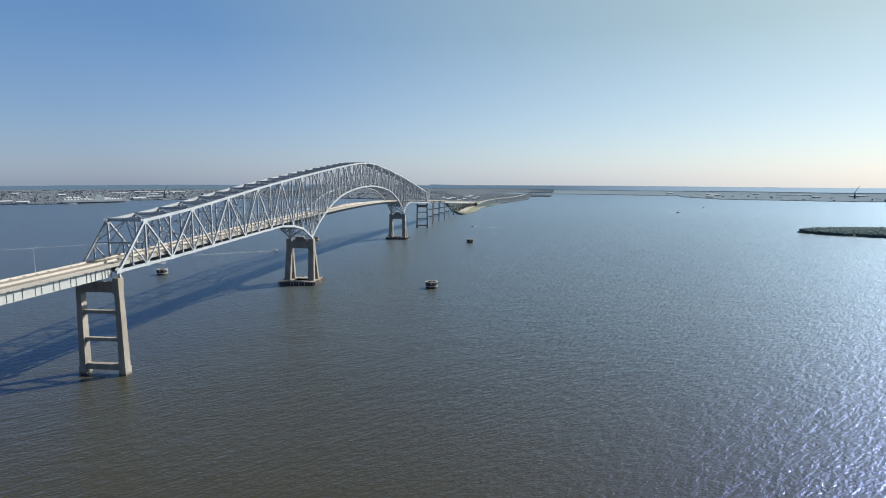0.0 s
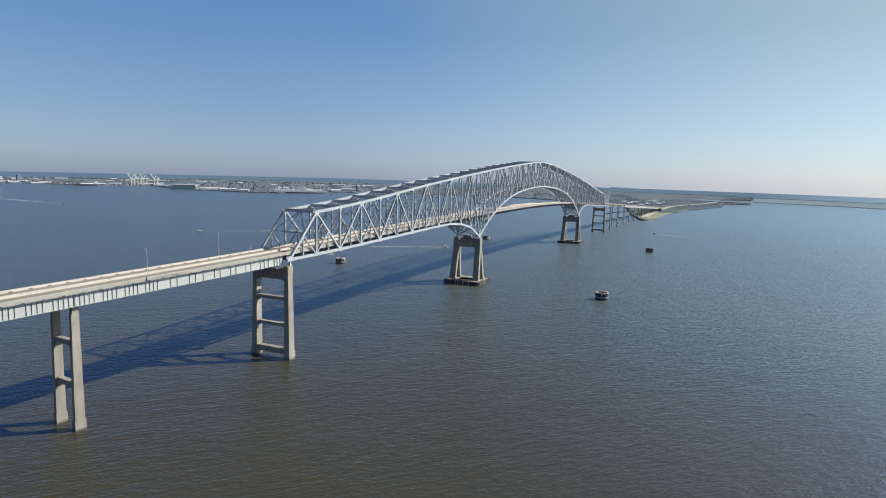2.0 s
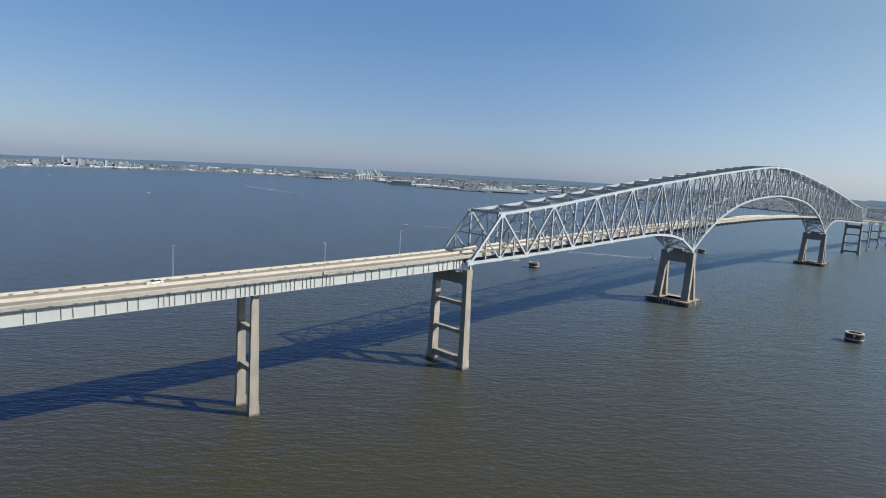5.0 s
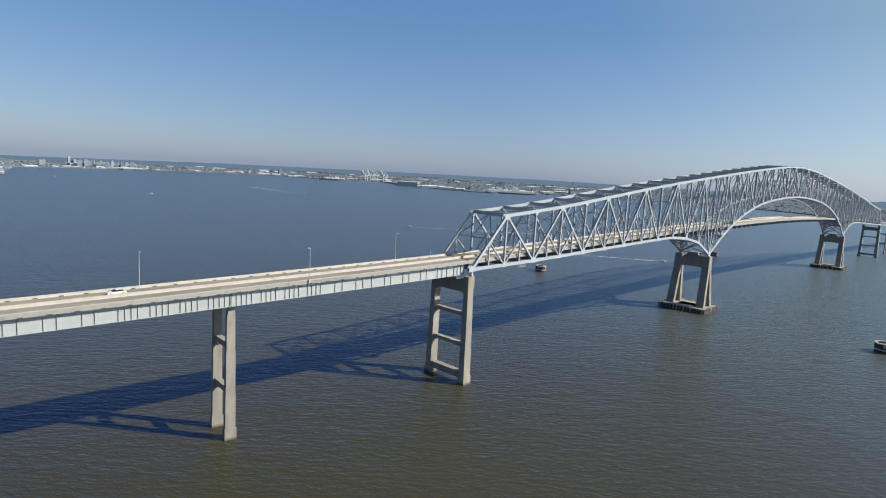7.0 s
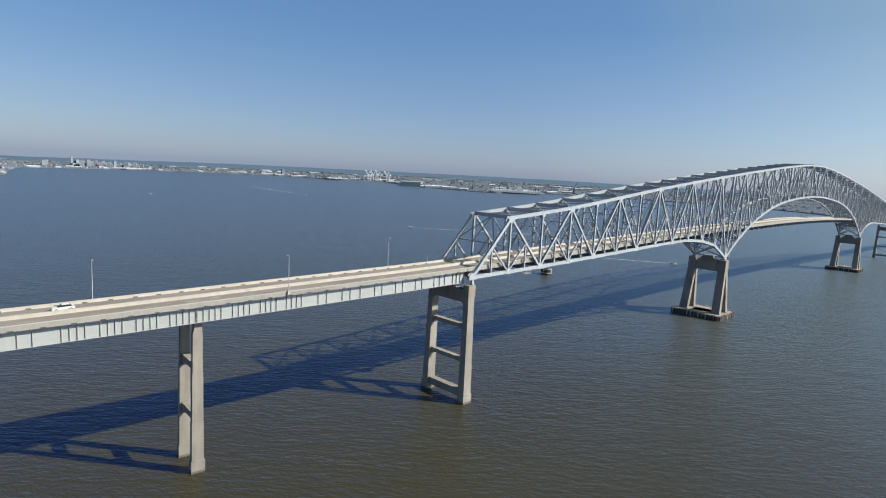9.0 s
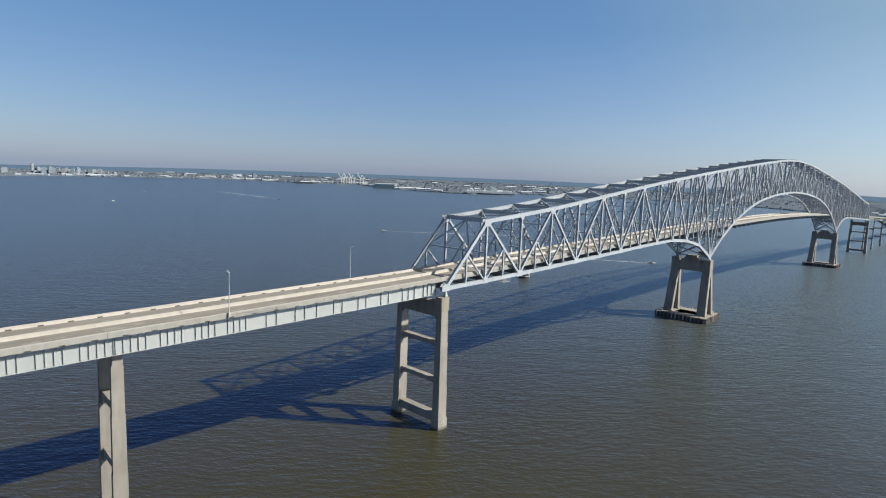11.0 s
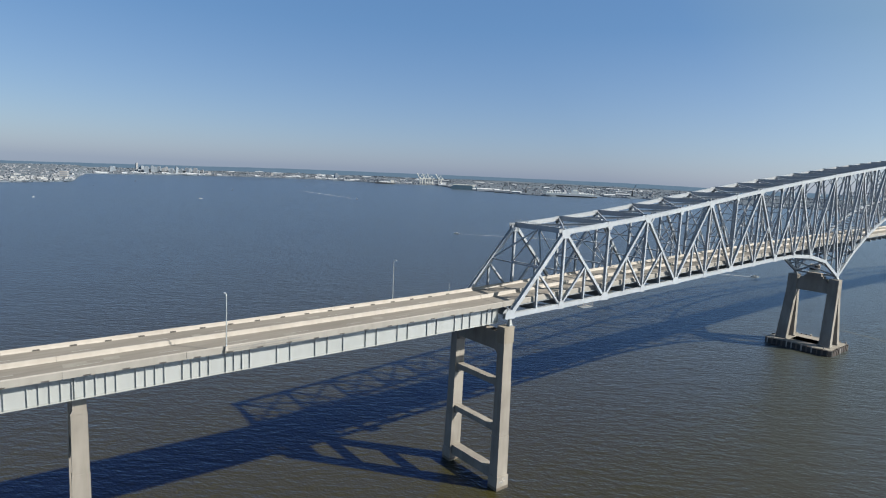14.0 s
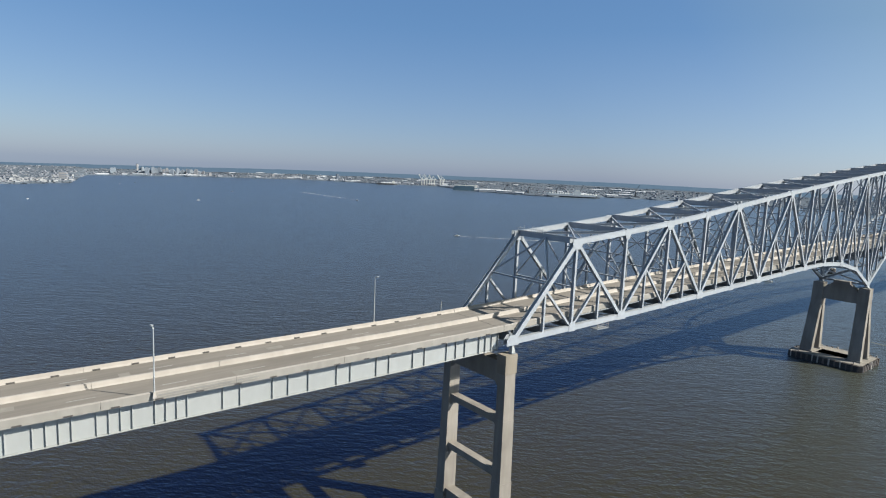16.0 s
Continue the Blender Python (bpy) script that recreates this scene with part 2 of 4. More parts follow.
def water_material():
    m = bpy.data.materials.new("river_water")
    m.use_nodes = True
    n, l = m.node_tree.nodes, m.node_tree.links
    n.remove(n["Principled BSDF"])
    body, gloss, over = n.new("ShaderNodeBsdfDiffuse"), n.new("ShaderNodeBsdfGlossy"), n.new("ShaderNodeMixShader")
    # calm facets that mirror the piers, and wind-roughened ones that spread the glare
    broad, surface = n.new("ShaderNodeBsdfGlossy"), n.new("ShaderNodeMixShader")
    gloss.inputs["Roughness"].default_value, broad.inputs["Roughness"].default_value = 0.13, 0.42
    surface.inputs[0].default_value = 0.47
    l.new(gloss.outputs[0], surface.inputs[1])
    l.new(broad.outputs[0], surface.inputs[2])
    rise = n.new("ShaderNodeFresnel")
    rise.inputs["IOR"].default_value = 1.74
    # waves hide part of the mirror image at low angles
    more, share = n.new("ShaderNodeMath"), n.new("ShaderNodeMath")
    more.operation, share.operation = "MULTIPLY_ADD", "DIVIDE"
    more.inputs[1].default_value, more.inputs[2].default_value = 0.6, 1.0
    l.new(rise.outputs[0], more.inputs[0])
    l.new(rise.outputs[0], share.inputs[0])
    l.new(more.outputs[0], share.inputs[1])
    l.new(share.outputs[0], over.inputs[0])
    # painted tint on the reflections: gloss deep blue when steep, pale when grazing
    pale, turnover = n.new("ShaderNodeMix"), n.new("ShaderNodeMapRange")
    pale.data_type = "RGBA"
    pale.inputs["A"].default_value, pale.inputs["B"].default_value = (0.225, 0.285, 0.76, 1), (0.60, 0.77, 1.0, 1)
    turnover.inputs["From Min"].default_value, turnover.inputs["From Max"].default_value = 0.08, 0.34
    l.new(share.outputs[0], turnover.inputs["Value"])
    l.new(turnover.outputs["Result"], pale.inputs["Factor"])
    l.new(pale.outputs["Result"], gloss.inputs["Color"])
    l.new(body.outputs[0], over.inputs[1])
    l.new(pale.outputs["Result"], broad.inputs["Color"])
    l.new(surface.outputs[0], over.inputs[2])
    l.new(over.outputs[0], n["Material Output"].inputs["Surface"])
    geo = n.new("ShaderNodeNewGeometry")
    mud = n.new("ShaderNodeTexNoise")
    mud.inputs["Scale"].default_value, mud.inputs["Detail"].default_value = 0.004, 5
    l.new(geo.outputs["Position"], mud.inputs["Vector"])
    mix = n.new("ShaderNodeMix")
    mix.data_type = "RGBA"
    mix.inputs["A"].default_value, mix.inputs["B"].default_value = (0.0240, 0.0213, 0.0024, 1), (0.0312, 0.0276, 0.0037, 1)
    l.new(mud.outputs["Fac"], mix.inputs["Factor"])
    l.new(mix.outputs["Result"], body.inputs["Color"])
    # heights of swell, wind waves and ripples, in metres, their crests lying across the wind
    total = None
    for scale, lift, turn, long, fine in ((0.02, 0.5, 30, 1.5, 2), (0.09, 0.30, 52, 2.0, 2), (0.26, 0.30, 54, 2.4, 1), (0.62, 0.31, 47, 2.2, 1), (1.5, 0.17, 15, 1.6, 1), (3.6, 0.065, -15, 1.3, 0)):
        mp = n.new("ShaderNodeMapping")
        mp.vector_type = "TEXTURE"
        mp.inputs["Rotation"].default_value = (0, 0, radians(turn))
        mp.inputs["Scale"].default_value = (long, 1, 1)
        l.new(geo.outputs["Position"], mp.inputs["Vector"])
        w = n.new("ShaderNodeTexNoise")
        w.inputs["Scale"].default_value, w.inputs["Detail"].default_value, w.inputs["Roughness"].default_value = scale, fine, 0.5
        l.new(mp.outputs["Vector"], w.inputs["Vector"])
        add = n.new("ShaderNodeMath")
        add.operation = "MULTIPLY_ADD"
        l.new(w.outputs["Fac"], add.inputs[0])
        add.inputs[1].default_value = lift
        if total:
            l.new(total, add.inputs[2])
        else:
            add.inputs[2].default_value = 0.0
        total = add.outputs[0]
    tip = n.new("ShaderNodeBump")
    tip.inputs["Strength"].default_value, tip.inputs["Distance"].default_value = 1.0, 1.0
    l.new(total, tip.inputs["Height"])
    for node in (gloss, broad, body, rise):
        l.new(tip.outputs["Normal"], node.inputs["Normal"])
    return m


WATER = water_material()
rings = [0, 60, 120, 200, 300, 450, 600, 700, 850, 1000, 1200, 1400, 1600, 1800, 2000, 2200, 2450, 2750, 3100, 3500, 4000, 4600, 5400, 6500, 8000, 11000, 17000, 40000]
wv, wf, NA = [], [], 180
for r in rings[1:]:
    wv += [far(-180 + 360 * a / NA, r) for a in range(NA)]
wv.append((CX, CY, 0))
for a in range(NA):
    wf.append((len(wv) - 1, (a + 1) % NA, a))
    for r in range(len(rings) - 2):
        p, q = r * NA + a, r * NA + (a + 1) % NA
        wf.append((p, q, q + NA, p + NA))
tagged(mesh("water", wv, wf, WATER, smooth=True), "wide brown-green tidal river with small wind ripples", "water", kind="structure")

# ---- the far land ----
# east shore: paler land colour, with sunward haze painted in
HAZELAND = matt(mat("east_haze_land", (0.105, 0.135, 0.165), (0.132, 0.166, 0.20), 0.95, 0, 0.02, 0.004))
# the blue of distance haze is put into the land colour
LAND = matt(mat("hazed_wooded_land", (0.078, 0.092, 0.114), (0.094, 0.110, 0.134), 0.95, 0, 0.02, 0.004))
lv, lf = [], []
steps = [0, 0.004, 0.03, 0.07, 0.12, 0.18, 0.25, 0.33, 0.45, 0.65, 0.85, 1.0]


def coast(az):
    return lerp(az, SHORE) * (1 + 0.03 * noise.noise((az * 0.9, 3, 0)) + 0.012 * noise.noise((az * 4.1, 7, 0)))


def land_up(az, D):
    k = math.sqrt(max(D - coast(az), 0) / (26000 - coast(az)))
    west = min(max((-az - 25) / 20, 0), 1)
    if az > -9:
        return 3 + 6 * k + 75 * k ** 3 + 2 * noise.noise((az * 0.5, k * 9, 1)) * min(k * 6, 1)
    return 3 + 10 * k + 105 * west * max(k - 0.15, 0) + (9 + 4 * noise.noise((az * 0.5, k * 9, 1)) + 2 * noise.noise((az * 2.7, k * 31, 5))) * min(k * 6, 1) * (1 + 2.5 * k)


azs = [-180 + 2 * i for i in range(40)] + [-100 + 0.25 * i for i in range(600)] + [50 + 2 * i for i in range(65)]
for az in azs:
    s0 = coast(az)
    for k in steps:
        D = s0 + (26000 - s0) * k ** 2
        lv.append(far(az, D, -3 if k == 0 else land_up(az, D)))
ns = len(steps)
lfe = []
for a in range(len(azs) - 1):
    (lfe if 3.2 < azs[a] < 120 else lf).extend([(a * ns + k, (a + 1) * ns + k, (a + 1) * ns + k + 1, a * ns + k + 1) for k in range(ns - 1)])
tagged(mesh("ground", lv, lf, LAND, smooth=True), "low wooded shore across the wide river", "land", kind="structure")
tagged(mesh("ground_marsh", lv, lfe, HAZELAND, smooth=True), "low shore across the wide river, paled by painted haze", "land", kind="structure")

# the last ridges, closing the horizon: a sheet that glows, haze painted in
HAZE = bpy.data.materials.new("glowing_haze_ridge")
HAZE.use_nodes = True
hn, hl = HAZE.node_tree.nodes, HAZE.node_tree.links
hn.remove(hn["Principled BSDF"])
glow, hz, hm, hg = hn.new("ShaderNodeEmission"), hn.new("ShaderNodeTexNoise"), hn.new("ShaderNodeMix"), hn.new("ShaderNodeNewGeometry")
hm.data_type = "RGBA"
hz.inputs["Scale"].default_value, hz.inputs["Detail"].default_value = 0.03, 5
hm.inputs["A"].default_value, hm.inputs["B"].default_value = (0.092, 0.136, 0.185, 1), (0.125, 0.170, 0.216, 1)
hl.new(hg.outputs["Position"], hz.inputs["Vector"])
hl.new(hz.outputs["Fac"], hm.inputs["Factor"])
# the glow is painted paler towards the sun
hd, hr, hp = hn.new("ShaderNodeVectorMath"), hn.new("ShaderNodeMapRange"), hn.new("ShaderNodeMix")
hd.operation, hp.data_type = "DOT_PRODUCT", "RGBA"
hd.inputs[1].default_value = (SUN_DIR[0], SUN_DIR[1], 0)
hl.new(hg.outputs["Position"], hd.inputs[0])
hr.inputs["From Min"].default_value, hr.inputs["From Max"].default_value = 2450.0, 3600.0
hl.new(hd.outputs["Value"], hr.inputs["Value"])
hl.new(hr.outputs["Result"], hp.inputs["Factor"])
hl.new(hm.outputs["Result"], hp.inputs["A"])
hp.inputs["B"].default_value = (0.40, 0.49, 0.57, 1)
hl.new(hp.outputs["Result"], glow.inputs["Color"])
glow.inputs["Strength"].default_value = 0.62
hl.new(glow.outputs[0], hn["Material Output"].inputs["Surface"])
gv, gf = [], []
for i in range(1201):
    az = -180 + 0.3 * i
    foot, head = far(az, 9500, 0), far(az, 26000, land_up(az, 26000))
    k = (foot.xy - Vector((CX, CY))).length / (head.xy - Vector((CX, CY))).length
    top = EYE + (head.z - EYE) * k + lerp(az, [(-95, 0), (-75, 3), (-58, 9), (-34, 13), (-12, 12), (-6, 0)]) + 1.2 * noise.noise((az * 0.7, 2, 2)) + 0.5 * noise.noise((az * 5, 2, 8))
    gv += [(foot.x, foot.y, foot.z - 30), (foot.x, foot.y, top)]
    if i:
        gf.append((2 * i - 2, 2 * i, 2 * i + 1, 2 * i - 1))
tagged(mesh("backdrop", gv, gf, HAZE), "glowing backdrop painted as hazy blue wooded ridges on the horizon", "distant hills", kind="structure")

# ---- the bridge's lines ----
MID, HALF = -9.25, 9.25
Y0, Y1, Y2, Y3, Y4 = -97.0, -5.2, 225.8, 600.0, 810.0


def node_y(i):
    if i <= 24:
        return Y1 + (Y2 - Y1) * i / 24
    if i <= 64:
        return Y2 + (Y3 - Y2) * (i - 24) / 40
    return Y3 + (Y4 - Y3) * (i - 64) / 24


LOW = [(0, 45.3), (4, 46.3), (8, 47.8), (12, 49.3), (16, 50.8), (18, 51.2), (20, 50.0), (22, 46.6), (24, 38.0), (26, 49.0), (28, 57.2), (31, 66.0), (34, 71.6), (38, 75.6), (42, 77.6), (44, 77.9)]
HIGH = [(2, 65.8), (6, 69.3), (10, 73.9), (14, 78.6), (18, 82.9), (24, 88.9), (30, 94.4), (35, 98.6), (40, 102.2), (44, 103.4)]


def low_z(i):
    i = min(i, 88 - i)
    if 22 < i < 26:
        return lerp(i, LOW)
    return curve(i, LOW)


def high_z(i):
    return curve(min(i, 88 - i), HIGH)


def deck_z(y):
    return 58.4 - 7.9 * (math.sqrt(1 + ((y - 412) / 200) ** 2) - 1) + 2.5e-5 * max(40 - y, 0) ** 2


def mid(y):
    """The middle of the road: straight, but turning a little to the west south of the truss."""
    d = max(Y1 - y, 0)
    return MID - 0.067 * d * d / (d + 12)


bridge = thing("truss_bridge", "long pale grey painted steel through-truss bridge arching over the water", "bridge")


def member(name, a, b, w, h, t=0.12, parent=bridge, material=STEEL, up=(1, 0, 0)):
    return Solid().girder(a, b, w, h, t, up).done(name, material, parent)


def low(i, x):
    return Vector((x, node_y(i), low_z(i)))


def high(i, x):
    return Vector((x, node_y(i), high_z(i)))


for x in (MID + HALF, MID - HALF):
    for i in range(0, 88, 2):
        big = 1.5 if 18 <= min(i, 86 - i) <= 26 else 1.25
        Solid().bar(low(i, x), low(i + 2, x), 0.95, big, (0, 0, 1)).done("bottom_chord", STEEL, bridge)
    for i in range(2, 86, 2):
        Solid().bar(high(i, x), high(i + 2, x), 1.0, 1.25, (0, 0, 1)).done("top_chord", STEEL, bridge)
    for v in range(0, 88, 4):
        apex = high(v + 2, x)
        for foot, k in ((v, 1), (v + 4, 3)):
            ends = foot in (0, 88)
            member("end_post" if ends else "diagonal", low(foot, x), apex, 1.0 if ends else 0.85, 1.1 if ends else 0.78)
            mid_d = low(foot, x).lerp(apex, 0.5)
            member("sub_vertical", low(v + k, x) if v + k not in (23, 25, 63, 65) else low(v + k, x), mid_d, 0.6, 0.5)
            member("sub_diagonal", mid_d, low(v + 2, x), 0.6, 0.5)
    for i in range(2, 88, 2):
        member("vertical", low(i, x), high(i, x), 0.8, 0.62)
    # plates at the joints
    for i in range(0, 89, 2):
        for zed, yes in ((low_z(i), True), (high_z(min(max(i, 2), 86)), 2 <= i <= 86)):
            if yes:
                wide = 1.75 if i % 4 == (0 if zed == low_z(i) else 2) else 1.1
                y = node_y(i)
                sg = Solid()
                for side in (-0.53, 0.5):
                    sg.prism([(y - wide, zed - 0.8), (y + wide, zed - 0.8), (y + wide, zed + 0.6), (y + wide * 0.55, zed + 1.5 if zed == low_z(i) else zed + 0.7),
                              (y - wide * 0.55, zed + 1.5 if zed == low_z(i) else zed + 0.7), (y - wide, zed + 0.6)] if zed == low_z(i) else
                             [(y - wide * 0.55, zed - 1.7), (y + wide * 0.55, zed - 1.7), (y + wide, zed - 0.6), (y + wide, zed + 0.68), (y - wide, zed + 0.68), (y - wide, zed - 0.6)],
                             "x", x + side, x + side + 0.03)
                sg.done("gusset_plate", STEEL, bridge)

XN, XF = MID + HALF, MID - HALF
for i in range(2, 87, 2):
    a, b = high(i, XN), high(i, XF)
    member("top_strut", a + Vector((0, 0, 0.2)), b + Vector((0, 0, 0.2)), 1.5, 0.38, 0.1, up=(0, 0, 1))
    if i < 86:
        c, d = high(i + 2, XN), high(i + 2, XF)
        member("lateral_brace", a, d, 0.7, 0.26, 0.08, up=(0, 0, 1))
        member("lateral_brace", b, c, 0.7, 0.26, 0.08, up=(0, 0, 1))
    # sway frame over the road
    foot = max(deck_z(node_y(i)) + 6.5, low_z(i) + 1.5)
    if high_z(i) - foot > 3:
        p, q = Vector((XN, a.y, foot)), Vector((XF, a.y, foot))
        member("sway_strut", p, q, 0.35, 0.5, 0.08, up=(0, 0, 1))
        m = (a + b) / 2
        member("sway_brace", p, m, 0.28, 0.32, 0.07, up=(0, 1, 0))
        member("sway_brace", q, m, 0.28, 0.32, 0.07, up=(0, 1, 0))
        if 4 <= i <= 84:
            member("sway_diagonal", p, b, 0.2, 0.24, 0.06, up=(0, 1, 0))
            member("sway_diagonal", q, a, 0.2, 0.24, 0.06, up=(0, 1, 0))
        if high_z(i) - foot > 9 and 4 <= i <= 84:
            h = (high_z(i) + foot) / 2
            member("sway_strut", (XN, a.y, h), (XF, a.y, h), 0.3, 0.42, 0.07, up=(0, 0, 1))
for i in range(0, 88, 2):
    if not 28 <= i < 60:
        a, b, c, d = low(i, XN), low(i, XF), low(i + 2, XN), low(i + 2, XF)
        deep = 0.7 if 16 <= min(i, 86 - i) <= 26 else 0.3
        member("bottom_lateral", a, d, deep, 0.45, 0.08, up=(0, 0, 1))
        member("bottom_lateral", b, c, deep, 0.45, 0.08, up=(0, 0, 1))
        if i:
            member("bottom_strut", a, b, deep + 0.1, 0.55, 0.08, up=(0, 0, 1))
    elif i:
        member("arch_strut", low(i, XN), low(i, XF), 0.4, 0.7, 0.08, up=(0, 0, 1))
        member("arch_lateral", low(i, XN), low(i + 2, XF), 0.35, 0.45, 0.08, up=(0, 0, 1))
        member("arch_lateral", low(i, XF), low(i + 2, XN), 0.35, 0.45, 0.08, up=(0, 0, 1))
        member("arch_strut", low(i, XN).lerp(low(i + 2, XN), 0.5), low(i, XF).lerp(low(i + 2, XF), 0.5), 0.35, 0.6, 0.08, up=(0, 0, 1))
# cross frames in the haunches over the main piers
for i in (18, 20, 22, 23, 25, 26, 28, 60, 62, 63, 65, 66, 68, 70):
    zt = deck_z(node_y(i)) - 3.2
    if zt - low_z(i) > 2:
        y = node_y(i)
        member("haunch_strut", (XN, y, zt), (XF, y, zt), 0.5, 0.6, 0.08, bridge, STEEL, (0, 0, 1))
        member("haunch_brace", low(i, XN), (XF, y, zt), 0.55, 0.6, 0.1, up=(0, 1, 0))
        member("haunch_brace", low(i, XF), (XN, y, zt), 0.55, 0.6, 0.1, up=(0, 1, 0))
# portal frames at both ends
for e, s in ((0, 2), (88, 86)):
    for k in (0.55,):
        p, q = low(e, XN).lerp(high(s, XN), k), low(e, XF).lerp(high(s, XF), k)
        member("portal_strut", p, q, 0.4, 0.6, 0.08, up=(0, 0, 1))
    p, q = low(e, XN).lerp(high(s, XN), 0.55), low(e, XF).lerp(high(s, XF), 0.55)
    m = (high(s, XN) + high(s, XF)) / 2
    member("portal_brace", p, m, 0.35, 0.4, 0.08, up=(0, 1, 0))
    member("portal_brace", q, m, 0.35, 0.4, 0.08, up=(0, 1, 0))
# floor beams and hangers
for i in range(0, 89):
    y = node_y(i)
    zt = deck_z(y) - 0.95
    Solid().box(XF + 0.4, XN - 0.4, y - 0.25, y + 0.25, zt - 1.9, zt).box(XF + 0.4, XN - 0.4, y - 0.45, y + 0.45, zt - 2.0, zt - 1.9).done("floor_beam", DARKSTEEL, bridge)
    if i % 2 == 0 and low_z(i) > zt:
        for x in (XN, XF):
            Solid().tube((x, y, zt - 1.5), low(i, x), 0.07, 0.07, 6).done("hanger", STEEL, bridge)
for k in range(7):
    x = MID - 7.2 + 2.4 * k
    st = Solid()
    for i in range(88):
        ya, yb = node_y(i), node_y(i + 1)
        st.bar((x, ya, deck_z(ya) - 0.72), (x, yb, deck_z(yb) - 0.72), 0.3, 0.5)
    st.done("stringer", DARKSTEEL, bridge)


# ---- the roadway ----
def ribbon(name, material, parent, y0, y1, outline, step=9.0, label=""):
    """A convex cross-section, (x, z) about the middle of the road and its surface, drawn along the deck."""
    n = max(2, int(abs(y1 - y0) / step) + 1)
    ys = [y0 + (y1 - y0) * i / (n - 1) for i in range(n)]
    c = len(outline)
    verts = [(mid(y) + px, y, deck_z(y) + pz) for y in ys for px, pz in outline]
    faces = [(i * c + j, i * c + (j + 1) % c, (i + 1) * c + (j + 1) % c, (i + 1) * c + j) for i in range(n - 1) for j in range(c)]
    faces += [tuple(range(c - 1, -1, -1)), tuple(range((n - 1) * c, n * c))]
    return mesh(name, verts, faces, material, parent, label)


NEAR_END, FAR_END = -282.0, 1900.0
SPANS = [("road_deck", NEAR_END, Y1 - 1.6, "worn grey concrete road deck on the approach girders"),
         ("road_deck", Y1 - 1.5, Y4 + 1.5, "worn grey concrete road deck inside the steel truss"),
         ("road_deck", Y4 + 1.6, FAR_END, "worn grey concrete road deck falling to the far shore")]
for name, a, b, label in SPANS:
    deck = thing(name, label, "road deck", "road decks")
    ribbon("slab", ROAD, deck, a, b, [(-8.25, -0.45), (8.25, -0.45), (8.25, 0.0), (-8.25, 0.0)])
    n = max(1, round((b - a) / 18.5))
    for k in range(n):
        p, q = a + (b - a) * k / n + 0.02, a + (b - a) * (k + 1) / n - 0.02
        for s in (-1, 1):
            ribbon("parapet", BARRIER, deck, p, q, [(s * 7.8, 0.004), (s * 8.45, -0.46), (s * 8.45, 0.74), (s * 8.17, 0.74), (s * 8.05, 0.28)][::s])
            ribbon("fascia", FASCIA, deck, p, q, [(s * 8.453, -0.6), (s * 8.49, -0.6), (s * 8.49, 0.58), (s * 8.453, 0.58)][::s])
        ribbon("median_barrier", BARRIER, deck, p, q, [(-0.5, 0.004), (0.5, 0.004), (0.36, 0.26), (0.2, 0.82), (-0.2, 0.82), (-0.36, 0.26)])
    if a < 900:
        for k in range(int((b - a) / 12.2)):
            y = a + 3 + 12.2 * k
            for s in (-1, 1):
                ribbon("lane_line", PAINT, deck, y, y + 3.6, [(s * 4.25 - 0.09, 0.004), (s * 4.25 + 0.09, 0.004), (s * 4.25 + 0.09, 0.012), (s * 4.25 - 0.09, 0.012)])

# strips added to stop light passing between deck edge and truss
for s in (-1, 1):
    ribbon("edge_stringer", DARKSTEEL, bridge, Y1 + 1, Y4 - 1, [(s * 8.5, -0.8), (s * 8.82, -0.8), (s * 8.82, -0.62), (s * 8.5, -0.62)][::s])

# ---- piers ----
STAINED = mat("rust_stained_concrete", (0.108, 0.090, 0.068), (0.232, 0.205, 0.168), 0.85, 0.0, 0.6, 0.15, 0.3, 6)


